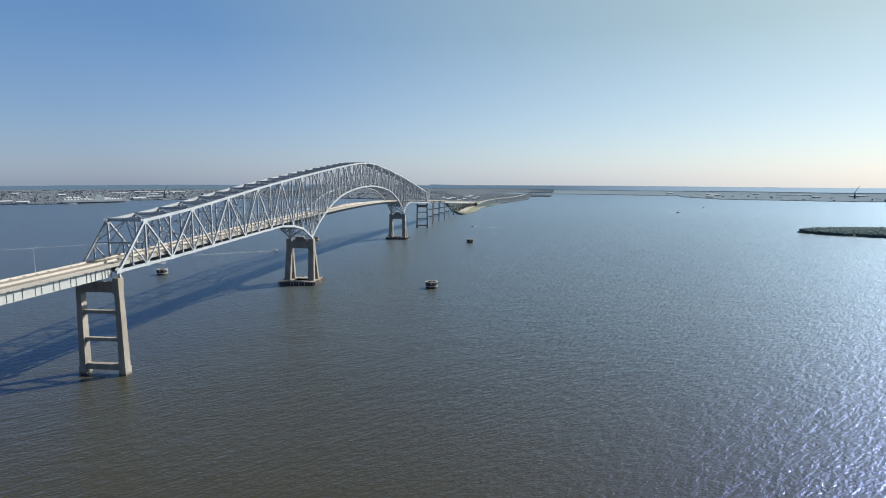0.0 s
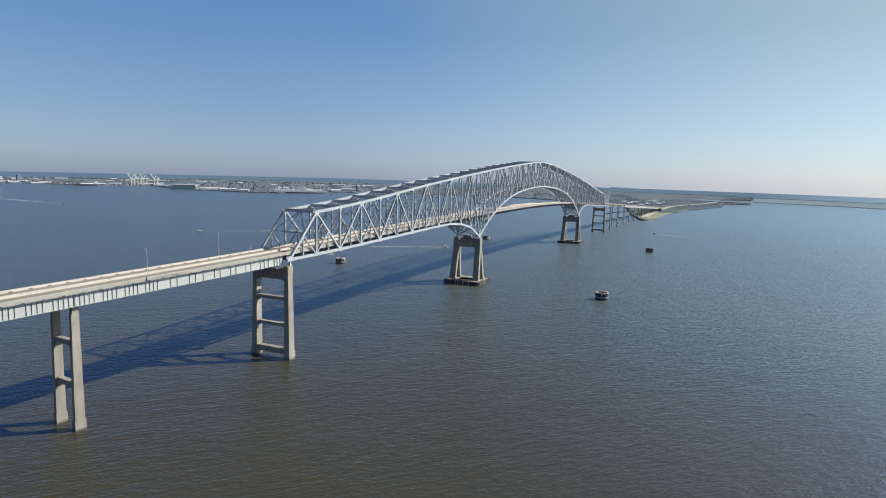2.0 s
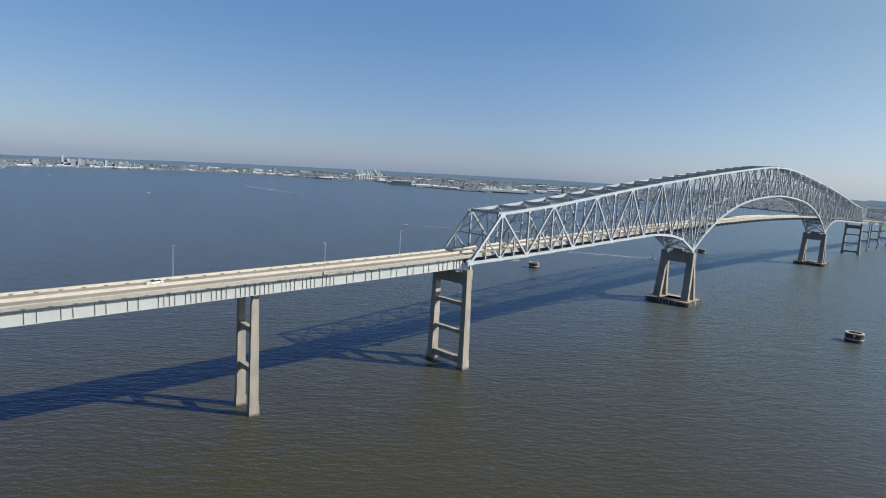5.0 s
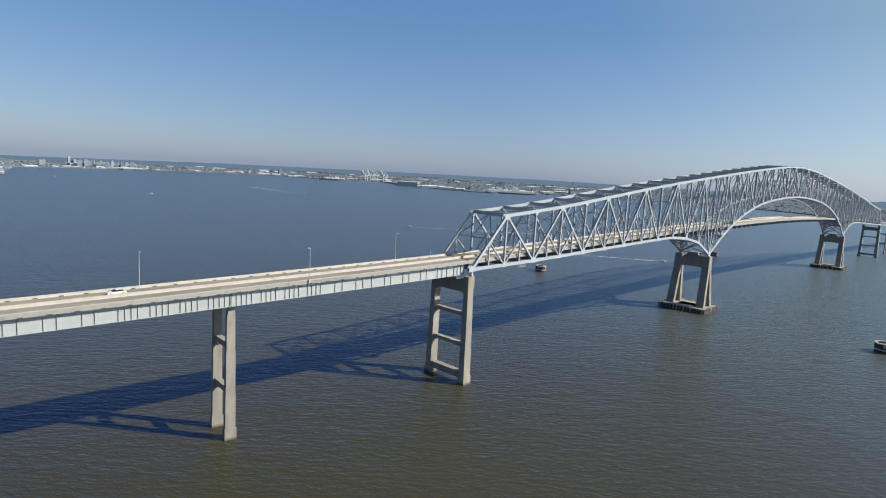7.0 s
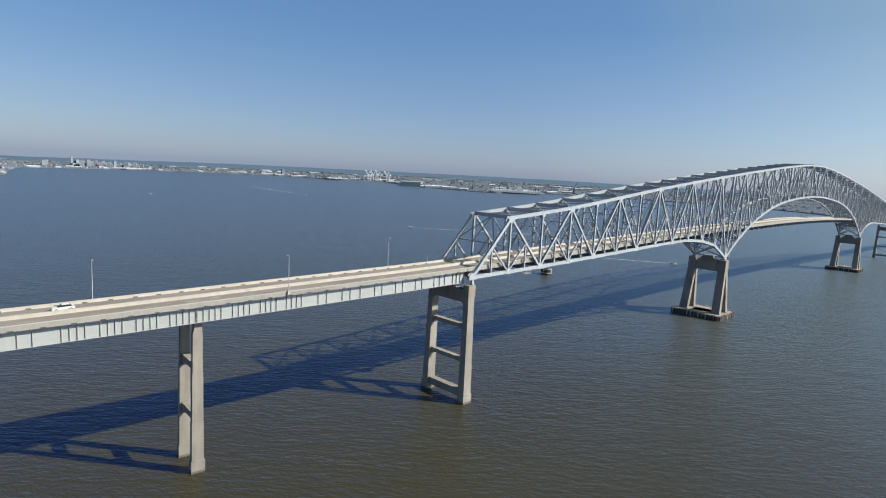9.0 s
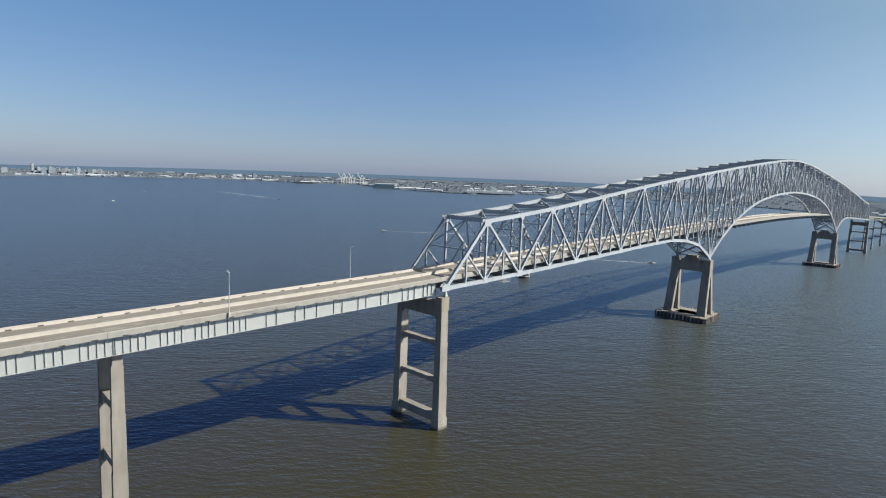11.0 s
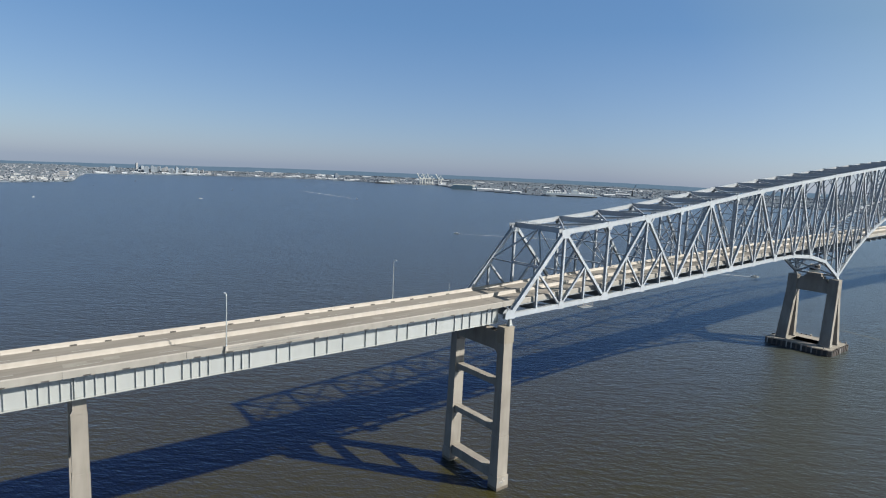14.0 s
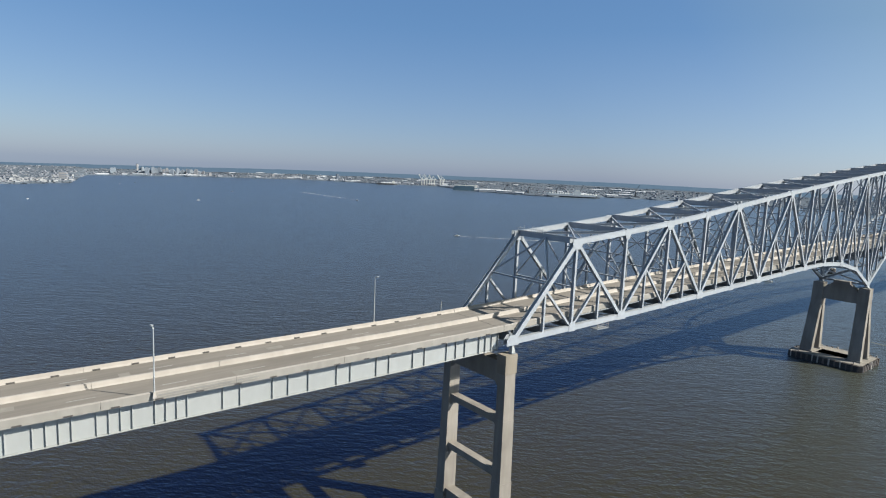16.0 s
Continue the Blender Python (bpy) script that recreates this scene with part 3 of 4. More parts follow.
def end_pier(y, w, zt, label, bars, legs=(3.2, 4.2), spread=0.0, shift=0.0, foot=True, caps=False):
    """A frame of two concrete legs with cross beams; w: half the distance between the legs."""
    pier = thing("bridge_pier", label, "bridge pier", "bridge piers", at=(MID + shift, y, 0))
    lx, ly = legs
    for s in (-1, 1):
        sl = Solid()
        zs = [-6, zt * 0.33, zt * 0.66, zt]
        grow = [0.28, 0.12, 0.0, -0.1]
        for k in range(3):
            g, h = grow[k], grow[k] - 0.08
            c0, c1 = s * (w + spread * (1 - zs[k] / zt)), s * (w + spread * (1 - zs[k + 1] / zt))
            sl.frustum((c0 - lx / 2 - g, c0 + lx / 2 + g, -ly / 2 - g, ly / 2 + g), (c1 - lx / 2 - h, c1 + lx / 2 + h, -ly / 2 - h, ly / 2 + h), zs[k], zs[k + 1])
        sl.done("leg", CONCRETE, pier)
        if foot:
            c = s * (w + spread)
            Solid().box(c - lx / 2 - 0.45, c + lx / 2 + 0.45, -ly / 2 - 0.45, ly / 2 + 0.45, -6, 3.6).done("footing", CONCRETE, pier)
            Solid().box(c - lx / 2 - 0.49, c + lx / 2 + 0.49, -ly / 2 - 0.49, ly / 2 + 0.49, -6, 0.8).done("tide_band", WETBAND, pier)
    for z, hgt, dep in bars:
        c = w + spread * (1 - z / zt) - lx / 2 + 0.1
        Solid().box(-c, c, -dep / 2, dep / 2, z - hgt / 2, z + hgt / 2).done("cross_beam", CONCRETE, pier)
        if z > 6:
            for e in (-1, 1):
                Solid().prism([(e * c, z - hgt / 2 - 1.3), (e * (c - 1.3), z - hgt / 2 - 0.003), (e * c, z - hgt / 2 - 0.003)][::e], "y", -dep / 2 + 0.1, dep / 2 - 0.1).done("haunch", CONCRETE, pier)
    if caps:
        for e in (-1, 1):
            Solid().frustum((e * w - lx / 2 - 0.1, e * w + lx / 2 + 0.1, -ly / 2 - 0.14, ly / 2 + 0.14), (e * w - lx / 2 - 0.12, e * w + lx / 2 + 0.12, -ly / 2 - 0.16, ly / 2 + 0.16), zt - 4.2, zt + 0.02).done("leg_cap", STAINED, pier)
    return pier


def slab_pier(y, zt):
    """A tall approach pier: two legs, stepped in width, tied by chamfered beams, with a block at each head."""
    pier = thing("bridge_pier", "tall slender concrete pier with two stepped legs under the girders", "bridge pier", "bridge piers", at=(mid(y), y, 0))
    pier.rotation_euler = (0, 0, -math.atan2(mid(y) - mid(y - 4), 4))
    for e in (-1, 1):
        c = e * 5.3
        leg = Solid()
        for k, (a, b) in enumerate(((-6, 0.34), (0.34, 0.67), (0.67, 1.0))):
            z0, z1 = (a if k == 0 else a * zt), b * zt
            g = 1.55 - 0.14 * k
            leg.frustum((c - 0.72 + 0.04 * k, c + 0.72 - 0.04 * k, -g, g), (c - 0.7 + 0.04 * k, c + 0.7 - 0.04 * k, -g + 0.06, g - 0.06), z0, z1 if k < 2 else z1 - 2.55)
        leg.done("leg", CONCRETE, pier)
        Solid().frustum((c - 0.68, c + 0.68, -1.3, 1.12), (c - 0.68, c + 0.68, -0.95, 1.1), zt - 2.6, zt - 1.7).frustum((c - 0.68, c + 0.68, -0.95, 1.1), (c - 0.66, c + 0.66, -0.95, 1.1), zt - 1.7, zt + 0.02).done("leg_head", CONCRETE, pier)
        Solid().box(c - 0.5, c + 0.5, -0.8, -0.15, zt + 0.02, zt + 0.55).done("bearing_block", BARRIER, pier)
        Solid().box(c - 0.5, c + 0.5, 0.15, 0.8, zt + 0.02, zt + 0.55).done("bearing_block", BARRIER, pier)
        Solid().box(c - 0.95, c + 0.95, -1.75, 1.75, -6, 3.4).done("footing", CONCRETE, pier)
        Solid().box(c - 0.99, c + 0.99, -1.79, 1.79, -6, 0.6).done("tide_band", WETBAND, pier)
    for z in (zt * 0.37, zt * 0.71):
        Solid().prism([(-4.6, z - 2.2), (-3.1, z - 0.8), (3.1, z - 0.8), (4.6, z - 2.2), (4.6, z + 0.9), (-4.6, z + 0.9)], "y", -0.9, 0.9).done("cross_beam", CONCRETE, pier)
    return pier


p1 = end_pier(Y1 - 0.5, 8.95, 42.6, "tall tan concrete pier frame carrying the end of the truss", [(3.4, 2.6, 2.6), (15.5, 1.5, 2.0), (27.6, 1.5, 2.0), (38.6, 4.6, 2.6)], (2.4, 3.1), 0.5, caps=True)
for k, (dy, z, w, h) in enumerate(((-1.2, 1.9, 0.5, 0.5), (-0.7, 2.2, 0.4, 0.25), (-0.3, 1.7, 0.35, 0.5), (0.2, 2.1, 0.55, 0.22), (0.6, 2.5, 0.3, 0.4), (-0.1, 2.7, 0.6, 0.2))):
    Solid().box(9.45 + 1.65, 9.45 + 1.66, dy, dy + w, z, z + h).done("painted_mark", BARRIER if k % 2 else DARKSTEEL, p1)
end_pier(Y4 + 0.5, 8.95, 42.6, "tall tan concrete pier frame carrying the far end of the truss", [(3.4, 2.6, 2.6), (15.5, 1.5, 2.0), (27.6, 1.5, 2.0), (38.6, 4.6, 2.6)], (2.4, 3.1), 0.5, caps=True)
slab_pier(Y0 + 1.2, deck_z(Y0 + 1.2) - 5.3)
slab_pier(-190, deck_z(-190) - 5.3)
FARPIERS = [897 + 87 * k for k in range(7)] + [1500, 1575, 1640, 1700, 1765, 1830]
for y in FARPIERS:
    slab_pier(y, deck_z(y) - 5.3)


FENDER = mat("fender_piles", (0.011, 0.010, 0.012), (0.039, 0.033, 0.031), 0.8, 0.0, 1.4, 0.2, 0.4, 6)


def main_pier(y):
    pier = thing("main_pier", "massive concrete main pier with splayed legs on a timber-faced base", "bridge pier", "main piers", at=(MID, y - 1.0, 0))
    zt = 36.5
    for s in (-1, 1):
        for q in (-1, 1):
            sl = Solid()
            c0, c1 = s * 10.1, s * (HALF + 0.1)
            sl.frustum((c0 - 2.5, c0 + 2.5, q * 5.2 - 1.5, q * 5.2 + 1.5), (c1 - 2.25, c1 + 2.25, q * 1.3 - 1.25, q * 1.3 + 1.25), 2.5, zt - 8.5)
            sl.done("leg", CONCRETE, pier)
        Solid().frustum((s * (HALF + 0.1) - 2.28, s * (HALF + 0.1) + 2.28, -2.58, 2.58), (s * (HALF + 0.1) - 2.2, s * (HALF + 0.1) + 2.2, -2.3, 2.3), zt - 9, zt).done("leg_head", CONCRETE, pier)
    wing = [(7.5, zt - 1.9), (6.4, zt - 1.9), (6.0, zt - 1.2), (5.5, zt - 0.6), (4.5, zt - 0.4), (4.1, zt + 0.4), (3.4, zt + 0.7), (3.1, zt + 2.0)]
    top = [(-7.5, zt - 7.9), (-6.9, zt - 7.5), (6.9, zt - 7.5), (7.5, zt - 7.9)] + wing + [(-x, z) for x, z in wing[::-1]]
    Solid().prism(top, "y", -1.9, 1.9).done("cap_beam", CONCRETE, pier)
    ring = [(-14.7, -10.6), (-13.5, -11.7), (13.5, -11.7), (14.7, -10.6), (14.7, 10.6), (13.5, 11.7), (-13.5, 11.7), (-14.7, 10.6)]
    hole = [(-6.4, -4.4), (-6.3, -4.5), (6.3, -4.5), (6.4, -4.4), (6.4, 4.4), (6.3, 4.5), (-6.3, 4.5), (-6.4, 4.4)]
    for nm, z0, z1, grow, mt in (("base", -5, 3.0, 1.0, CONCRETE), ("timber_fender", -1.5, 2.8, 1.05, FENDER)):
        v = [(x * grow, yy * (1 + (grow - 1) * 2), z) for z in (z0, z1) for x, yy in ring] + [(x, yy, z) for z in (z0, z1) for x, yy in hole]
        n = 8
        fcs = []
        for i in range(n):
            j = (i + 1) % n
            fcs += [(i, j, n + j, n + i), (2 * n + j, 2 * n + i, 3 * n + i, 3 * n + j), (n + i, n + j, 3 * n + j, 3 * n + i)]
        mesh(nm, v, fcs, mt, pier)
    Solid().box(-6.35, 6.35, -4.4, 4.4, -3, 1.1).done("well_floor", WETBAND, pier)
    # uneven heads of the fender posts, with a few pale mooring posts among them
    posts = random.Random(31)
    edge = [(-13.8 + 2.3 * k, q * 12.75) for k in range(13) for q in (-1, 1)] + [(q * 15.3, -9.6 + 2.4 * k) for k in range(9) for q in (-1, 1)]
    for px, py in edge:
        w, pale = posts.uniform(0.22, 0.42), posts.random() < 0.22
        Solid().box(px - w, px + w, py - w, py + w, -1.0, posts.uniform(2.85, 3.35) + 0.3 * pale).done("mooring_post" if pale else "fender_post", BARRIER if pale else TIMBER, pier)
    for s in (-1, 1):
        for q in (-1, 1):
            Solid().box(s * 11.2, s * 11.7, q * 10.6, q * 11.0, 2.95, 3.9).done("bollard", BARRIER, pier)
            Solid().box(s * 9.9 - 3, s * 9.9 + 3, q * 5.2 - 2, q * 5.2 + 2, 2.9, 3.6).done("plinth", CONCRETE, pier)
    return pier


main_pier(Y2)
main_pier(Y3)


# ---- bearings under the truss ----
def bearing(x, y, z0, z1, w):
    b = thing("bridge_bearing", "grey steel bearing shoe between truss and pier", "bearing", "truss bearings", at=(x, y, z0))
    Solid().box(-w, w, -w, w, 0, 0.25).done("base_plate", DARKSTEEL, b)
    Solid().frustum((-w * 0.8, w * 0.8, -w * 0.8, w * 0.8), (-w * 0.3, w * 0.3, -w * 0.25, w * 0.25), 0.25, z1 - z0).done("rocker", GIRDER, b)
    return b


for y, z0, e in ((Y1 + 0.4, 42.62, 0), (Y2, 36.5, 24), (Y3, 36.5, 64), (Y4 - 0.4, 42.62, 88)):
    for x in (XN, XF):
        bearing(x, y, z0, low_z(e) - 0.4, 0.65 if e in (0, 88) else 1.2)


# ---- approach girders ----
def girder_span(y0, y1):
    span = thing("girder_span", "pale blue-grey painted plate girders with upright stiffeners", "girder span", "approach girder spans")
    for s in (-1, 1):
        x = s * 7.2
        n = max(2, int((y1 - y0) / 11.5) + 1)
        ys = [y0 + (y1 - y0) * i / (n - 1) for i in range(n)]
        v = [(mid(y) + x + q, y, deck_z(y) + z) for y in ys for q, z in ((-0.06, -0.45), (0.06, -0.45), (0.06, -4.6), (-0.06, -4.6))]
        f = [(i * 4 + j, i * 4 + (j + 1) % 4, i * 4 + 4 + (j + 1) % 4, i * 4 + 4 + j) for i in range(n - 1) for j in range(4)] + [(3, 2, 1, 0), (n * 4 - 4, n * 4 - 3, n * 4 - 2, n * 4 - 1)]
        mesh("web", v, f, GIRDER, span)
        for zz in (-4.72, -0.55):
            ribbon("flange", GIRDER, span, y0, y1, [(x - 0.4, zz), (x + 0.4, zz), (x + 0.4, zz + 0.1), (x - 0.4, zz + 0.1)], 11.5)
        # uprights: close together over the piers, then groups of four, then pairs in mid-span; a lighter pattern at the truss
        if y0 < 1000:
            pier_end = [1.48] * 4 + ([2.96] + [1.48] * 3) * 3 + [5.2, 2.65] * 8
            truss_end = [1.7] * 3 + [3.7, 2.3, 2.3] + [5.2, 2.65] * 8
            spots = []
            for start, way, gaps in ((y0, 1, truss_end if abs(y0 - Y4) < 9 else pier_end), (y1, -1, truss_end if abs(y1 - Y1) < 9 else pier_end)):
                off = 0.15
                for gap in gaps:
                    if off < (y1 - y0) * 0.5 - 0.6:
                        spots.append(start + way * off)
                    off += gap
            for y in sorted(spots):
                z = deck_z(y)
                Solid().box(mid(y) + x + s * 0.06, mid(y) + x + s * 0.30, y - 0.055, y + 0.055, z - 4.6, z - 0.56).done("stiffener", GIRDER, span)
    for i in range(int((y1 - y0) / 11.5) + 1):
        y = y0 + 0.6 + 11.5 * i
        if y < y1 and y0 < 1000:
            z = deck_z(y)
            Solid().box(mid(y) - 7.1, mid(y) + 7.1, y - 0.12, y + 0.12, z - 3.6, z - 0.6).done("cross_frame", DARKSTEEL, span)
    return span


girder_span(NEAR_END, -190.1)
girder_span(-189.9, Y0 - 0.03)
girder_span(Y0 + 0.03, Y1 - 2.0)
EDGES = [Y4 + 2.0] + FARPIERS + [1892]
for a, b in zip(EDGES, EDGES[1:]):
    girder_span(a + 0.1, b - 0.1)


# ---- round protection cells in the river ----
def dolphin(x, y, r=4.6, h=4.6):
    d = thing("protection_dolphin", "round concrete-filled steel cell standing in the river", "dolphin", "protection dolphins", at=(x, y, 0))
    Solid().tube((0, 0, -3), (0, 0, h - 0.9), r, r, 24).done("cell", FENDER, d)
    Solid().tube((0, 0, h - 0.9), (0, 0, h - 0.35), r - 0.3, r - 0.3, 24).done("fill", WETBAND, d)
    for k in range(24):
        a0, a1 = 2 * math.pi * k / 24, 2 * math.pi * (k + 0.93) / 24
        q = [(math.cos(t) * w, math.sin(t) * w, z) for t in (a0, a1) for w in (r - 0.35, r + 0.1) for z in (h - 1.5, h + (0.25 if k % 5 else -0.1))]
        Solid().add(q, CUBE).done("sheet_pile", BARRIER if k % 6 == 0 else FENDER, d)
    rim = Solid()
    for k in range(24):
        a0, a1 = 2 * math.pi * k / 24, 2 * math.pi * (k + 1) / 24
        rim.add([(math.cos(t) * w, math.sin(t) * w, z) for t in (a0, a1) for w in (r - 0.9, r + 0.13) for z in (h + 0.26, h + 0.62)], CUBE)
    rim.done("rim", BARRIER, d)
    Solid().tube((0, 0, 1.5), (0, 0, 2.2), r + 0.12, r + 0.12, 24).done("waler", BARRIER, d)
    return d


for x, y in ((101, 213), (101, 549), (-152, 252), (-120, 560)):
    dolphin(x, y)


# ---- things on the bridge ----
WHITE = mat("white_paint", (0.421, 0.421, 0.410), (0.480, 0.480, 0.468), 0.4, 0, 0.6, 0.08)
GLASS = mat("dark_glass", (0.012, 0.014, 0.016), (0.023, 0.027, 0.031), 0.08)
TAIL = mat("tail_red", (0.195, 0.008, 0.008), (0.273, 0.016, 0.012), 0.3)
RUBBER = mat("tyre_rubber", (0.016, 0.016, 0.016), (0.031, 0.031, 0.031), 0.9)
BLACK = mat("dark_hull", (0.016, 0.020, 0.027), (0.035, 0.039, 0.047), 0.5)
BLUE = mat("blue_hull", (0.027, 0.055, 0.086), (0.039, 0.078, 0.117), 0.5)
FOAM = mat("wake_foam", (0.203, 0.218, 0.226), (0.515, 0.530, 0.538), 0.9, 0, 0.5, 0.05, 0, 0, 0, 0.25)


def lamp(x, y, s):
    """A tall lamp post on the parapet; s: the side to which its arm reaches."""
    z = deck_z(y)
    x += mid(y) - MID
    ob = thing("street_lamp", "slender galvanised lamp post with a short arm, on the bridge parapet", "street lamp", "bridge lamps", at=(x, y, z))
    Solid().box(-0.2, 0.2, -0.25, 0.25, -0.1, 0.25).frustum((-0.2, 0.2, -0.22, 0.22), (-0.11, 0.11, -0.11, 0.11), 0.25, 0.9).done("bracket", BARRIER, ob)
    Solid().tube((0, 0, 0.5), (0, 0, 10.2), 0.125, 0.075, 8).done("pole", POLE, ob)
    for dz in (0.05, 0.3, 0.5):
        Solid().tube((-s * 0.08, 0.3, dz), (mid(y + 15) - mid(y) - s * 0.08, 15.0, dz + deck_z(y + 15) - z), 0.022, 0.022, 5).done("conduit", DARKSTEEL if dz == 0.3 else BARRIER, ob)
    Solid().tube((0, 0, 10.15), (s * 0.15, 0, 10.42), 0.07, 0.06, 6).tube((s * 0.15, 0, 10.42), (s * 0.6, 0, 10.5), 0.06, 0.05, 6).done("arm", POLE, ob)
    Solid().box(min(s * 0.55, s * 1.2), max(s * 0.55, s * 1.2), -0.17, 0.17, 10.43, 10.58).done("lamp_head", POLE, ob)
    Solid().box(min(s * 0.62, s * 1.15), max(s * 0.62, s * 1.15), -0.13, 0.13, 10.39, 10.428).done("lens", WHITE, ob.children[-1])
    return ob


for k, y in enumerate((-209, -163, -115.7, -73.5, -27.5)):
    lamp(MID + 8.78 * (1 if k % 2 else -1), y, -1 if k % 2 else 1)
for k, y in enumerate((850, 896, 942, 988)):
    lamp(MID + 8.78 * (1 if k % 2 else -1), y, -1 if k % 2 else 1)

post = thing("marker_post", "short grey steel post on the bridge parapet", "post", at=(mid(-10.4) - 8.3, -10.4, deck_z(-10.4) + 0.72))
Solid().box(-0.15, 0.15, -0.15, 0.15, 0, 0.06).done("base_plate", DARKSTEEL, post)
Solid().tube((0, 0, 0.05), (0, 0, 2.3), 0.07, 0.06, 8).done("pole", POLE, post)

# drain slots at the foot of the parapets
drain = thing("deck_drain", "row of dark drain slots along the foot of the parapets", "drain", kind="stuff")
so = Solid()
for k in range(int((Y1 - NEAR_END) / 5.6)):
    y = NEAR_END + 2 + 5.6 * k
    z = deck_z(y)
    for s in (-1, 1):
        so.add([(mid(y + a) + s * (8.493 + 0.012 * q), y + a, deck_z(y + a) + b) for a in (-0.55, 0.55) for q in (0, 1) for b in (-0.6, -0.36)], CUBE)
        so.add([(mid(y + a) + s * (7.78 + 0.2 * q), y + a, deck_z(y + a) + 0.02 + b + 0.17 * q) for a in (-0.55, 0.55) for q in (0, 1) for b in (0, 0.05)], CUBE)
so.done("slots", SLOT, drain)

# expansion joints
for y in (Y1 - 1.55, Y4 + 1.55):
    tagged(ribbon("expansion_joint", SLOT, None, y - 0.06, y + 0.06, [(-7.75, 0.005), (7.75, 0.005), (7.75, 0.016), (-7.75, 0.016)]), "dark steel expansion joint across the road deck", "expansion joint", "expansion joints")


def car(x, y, paint, label, s):
    z = deck_z(y)
    tilt = math.atan2(deck_z(y + 1) - deck_z(y - 1), 2)
    ob = thing("car", label, "car", at=(x, y, z + 0.02))
    ob.rotation_euler = (tilt if s > 0 else -tilt, 0, 0 if s > 0 else math.pi)
    Solid().prism([(-2.3, 0.35), (2.25, 0.35), (2.35, 0.6), (2.2, 0.82), (1.1, 0.95), (-2.2, 1.0), (-2.35, 0.7)], "x", -0.9, 0.9).done("body", paint, ob)
    Solid().frustum((-0.82, 0.82, -1.95, 1.1), (-0.66, 0.66, -1.3, 0.25), 0.96, 1.42).done("window_band", GLASS, ob)
    Solid().frustum((-0.66, 0.66, -1.3, 0.25), (-0.6, 0.6, -1.2, 0.15), 1.42, 1.48).done("roof", paint, ob)
    for a in (-0.82, 0.82):
        for b in (-1.45, 1.45):
            wheel = Solid().tube((a - 0.1, b, 0.33), (a + 0.1, b, 0.33), 0.33, 0.33, 12).done("wheel", RUBBER, ob)
            Solid().tube((a + 0.1 * (1 if a > 0 else -1), b, 0.33), (a + 0.115 * (1 if a > 0 else -1), b, 0.33), 0.2, 0.19, 12).done("rim", POLE, wheel)
    for a in (-0.62, 0.62):
        Solid().box(a - 0.2, a + 0.2, 2.2, 2.33, 0.62, 0.76).done("headlight", POLE, ob)
        Solid().box(a - 0.2, a + 0.2, -2.32, -2.2, 0.72, 0.88).done("tail_light", TAIL, ob)
    return ob


car(mid(-123) - 3.0, -123, WHITE, "white saloon car driving on the bridge", -1)

# worn pale patches in the lanes
for x, y, w, l in ((3.6, -98, 2.2, 3.5), (2.9, -92, 1.6, 2.4), (-3.4, -76, 1.8, 1.6), (4.9, -61, 2.0, 2.6), (-4.6, -52, 1.5, 3), (3.1, -40, 1.9, 2.2), (-2.8, -33, 1.6, 2), (5.2, -112, 2, 3), (4.1, -22, 1.7, 2.4)):
    tagged(ribbon("road_patch", PATCH, None, y, y + l, [(x - w / 2, 0.004), (x + w / 2, 0.004), (x + w / 2, 0.01), (x - w / 2, 0.01)]), "pale worn repair patch in the road surface", "road patch", "road patches")

# a painters' platform slung under the chord
rig = thing("work_platform", "small grey scaffold platform hung under the bottom chord", "work platform", at=(XN + 0.6, node_y(3), low_z(3)))
Solid().box(-0.9, 1.3, -1.8, 2.6, -1.5, -1.35).done("floor", DARKSTEEL, rig)
for a in (-0.8, 1.2):
    for b in (-1.7, 0.4, 2.5):
        Solid().tube((a, b, -1.4), (a, b, 0.3), 0.04, 0.04, 5).done("post", BARRIER, rig)
    for zz in (-0.9, -0.4, 0.3):
        Solid().tube((a, -1.8, zz), (a, 2.6, zz), 0.035, 0.035, 5).done("rail", BARRIER, rig)
# small aerials on the head of the end frame
mast = thing("aerial", "cluster of thin pale aerials on the truss head", "aerial", at=(XF, node_y(2), high_z(2) + 0.6))
for k in range(13):
    Solid().tube((0.2 + 0.7 * k, -0.3, 0), (0.2 + 0.7 * k, -0.3, (0.9, 1.2, 1.0, 1.6)[k % 4]), 0.06, 0.06, 6).done("whip", POLE, mast)
Solid().tube((0, -0.3, 0.9), (8.6, -0.3, 0.9), 0.05, 0.05, 6).done("rail", POLE, mast)


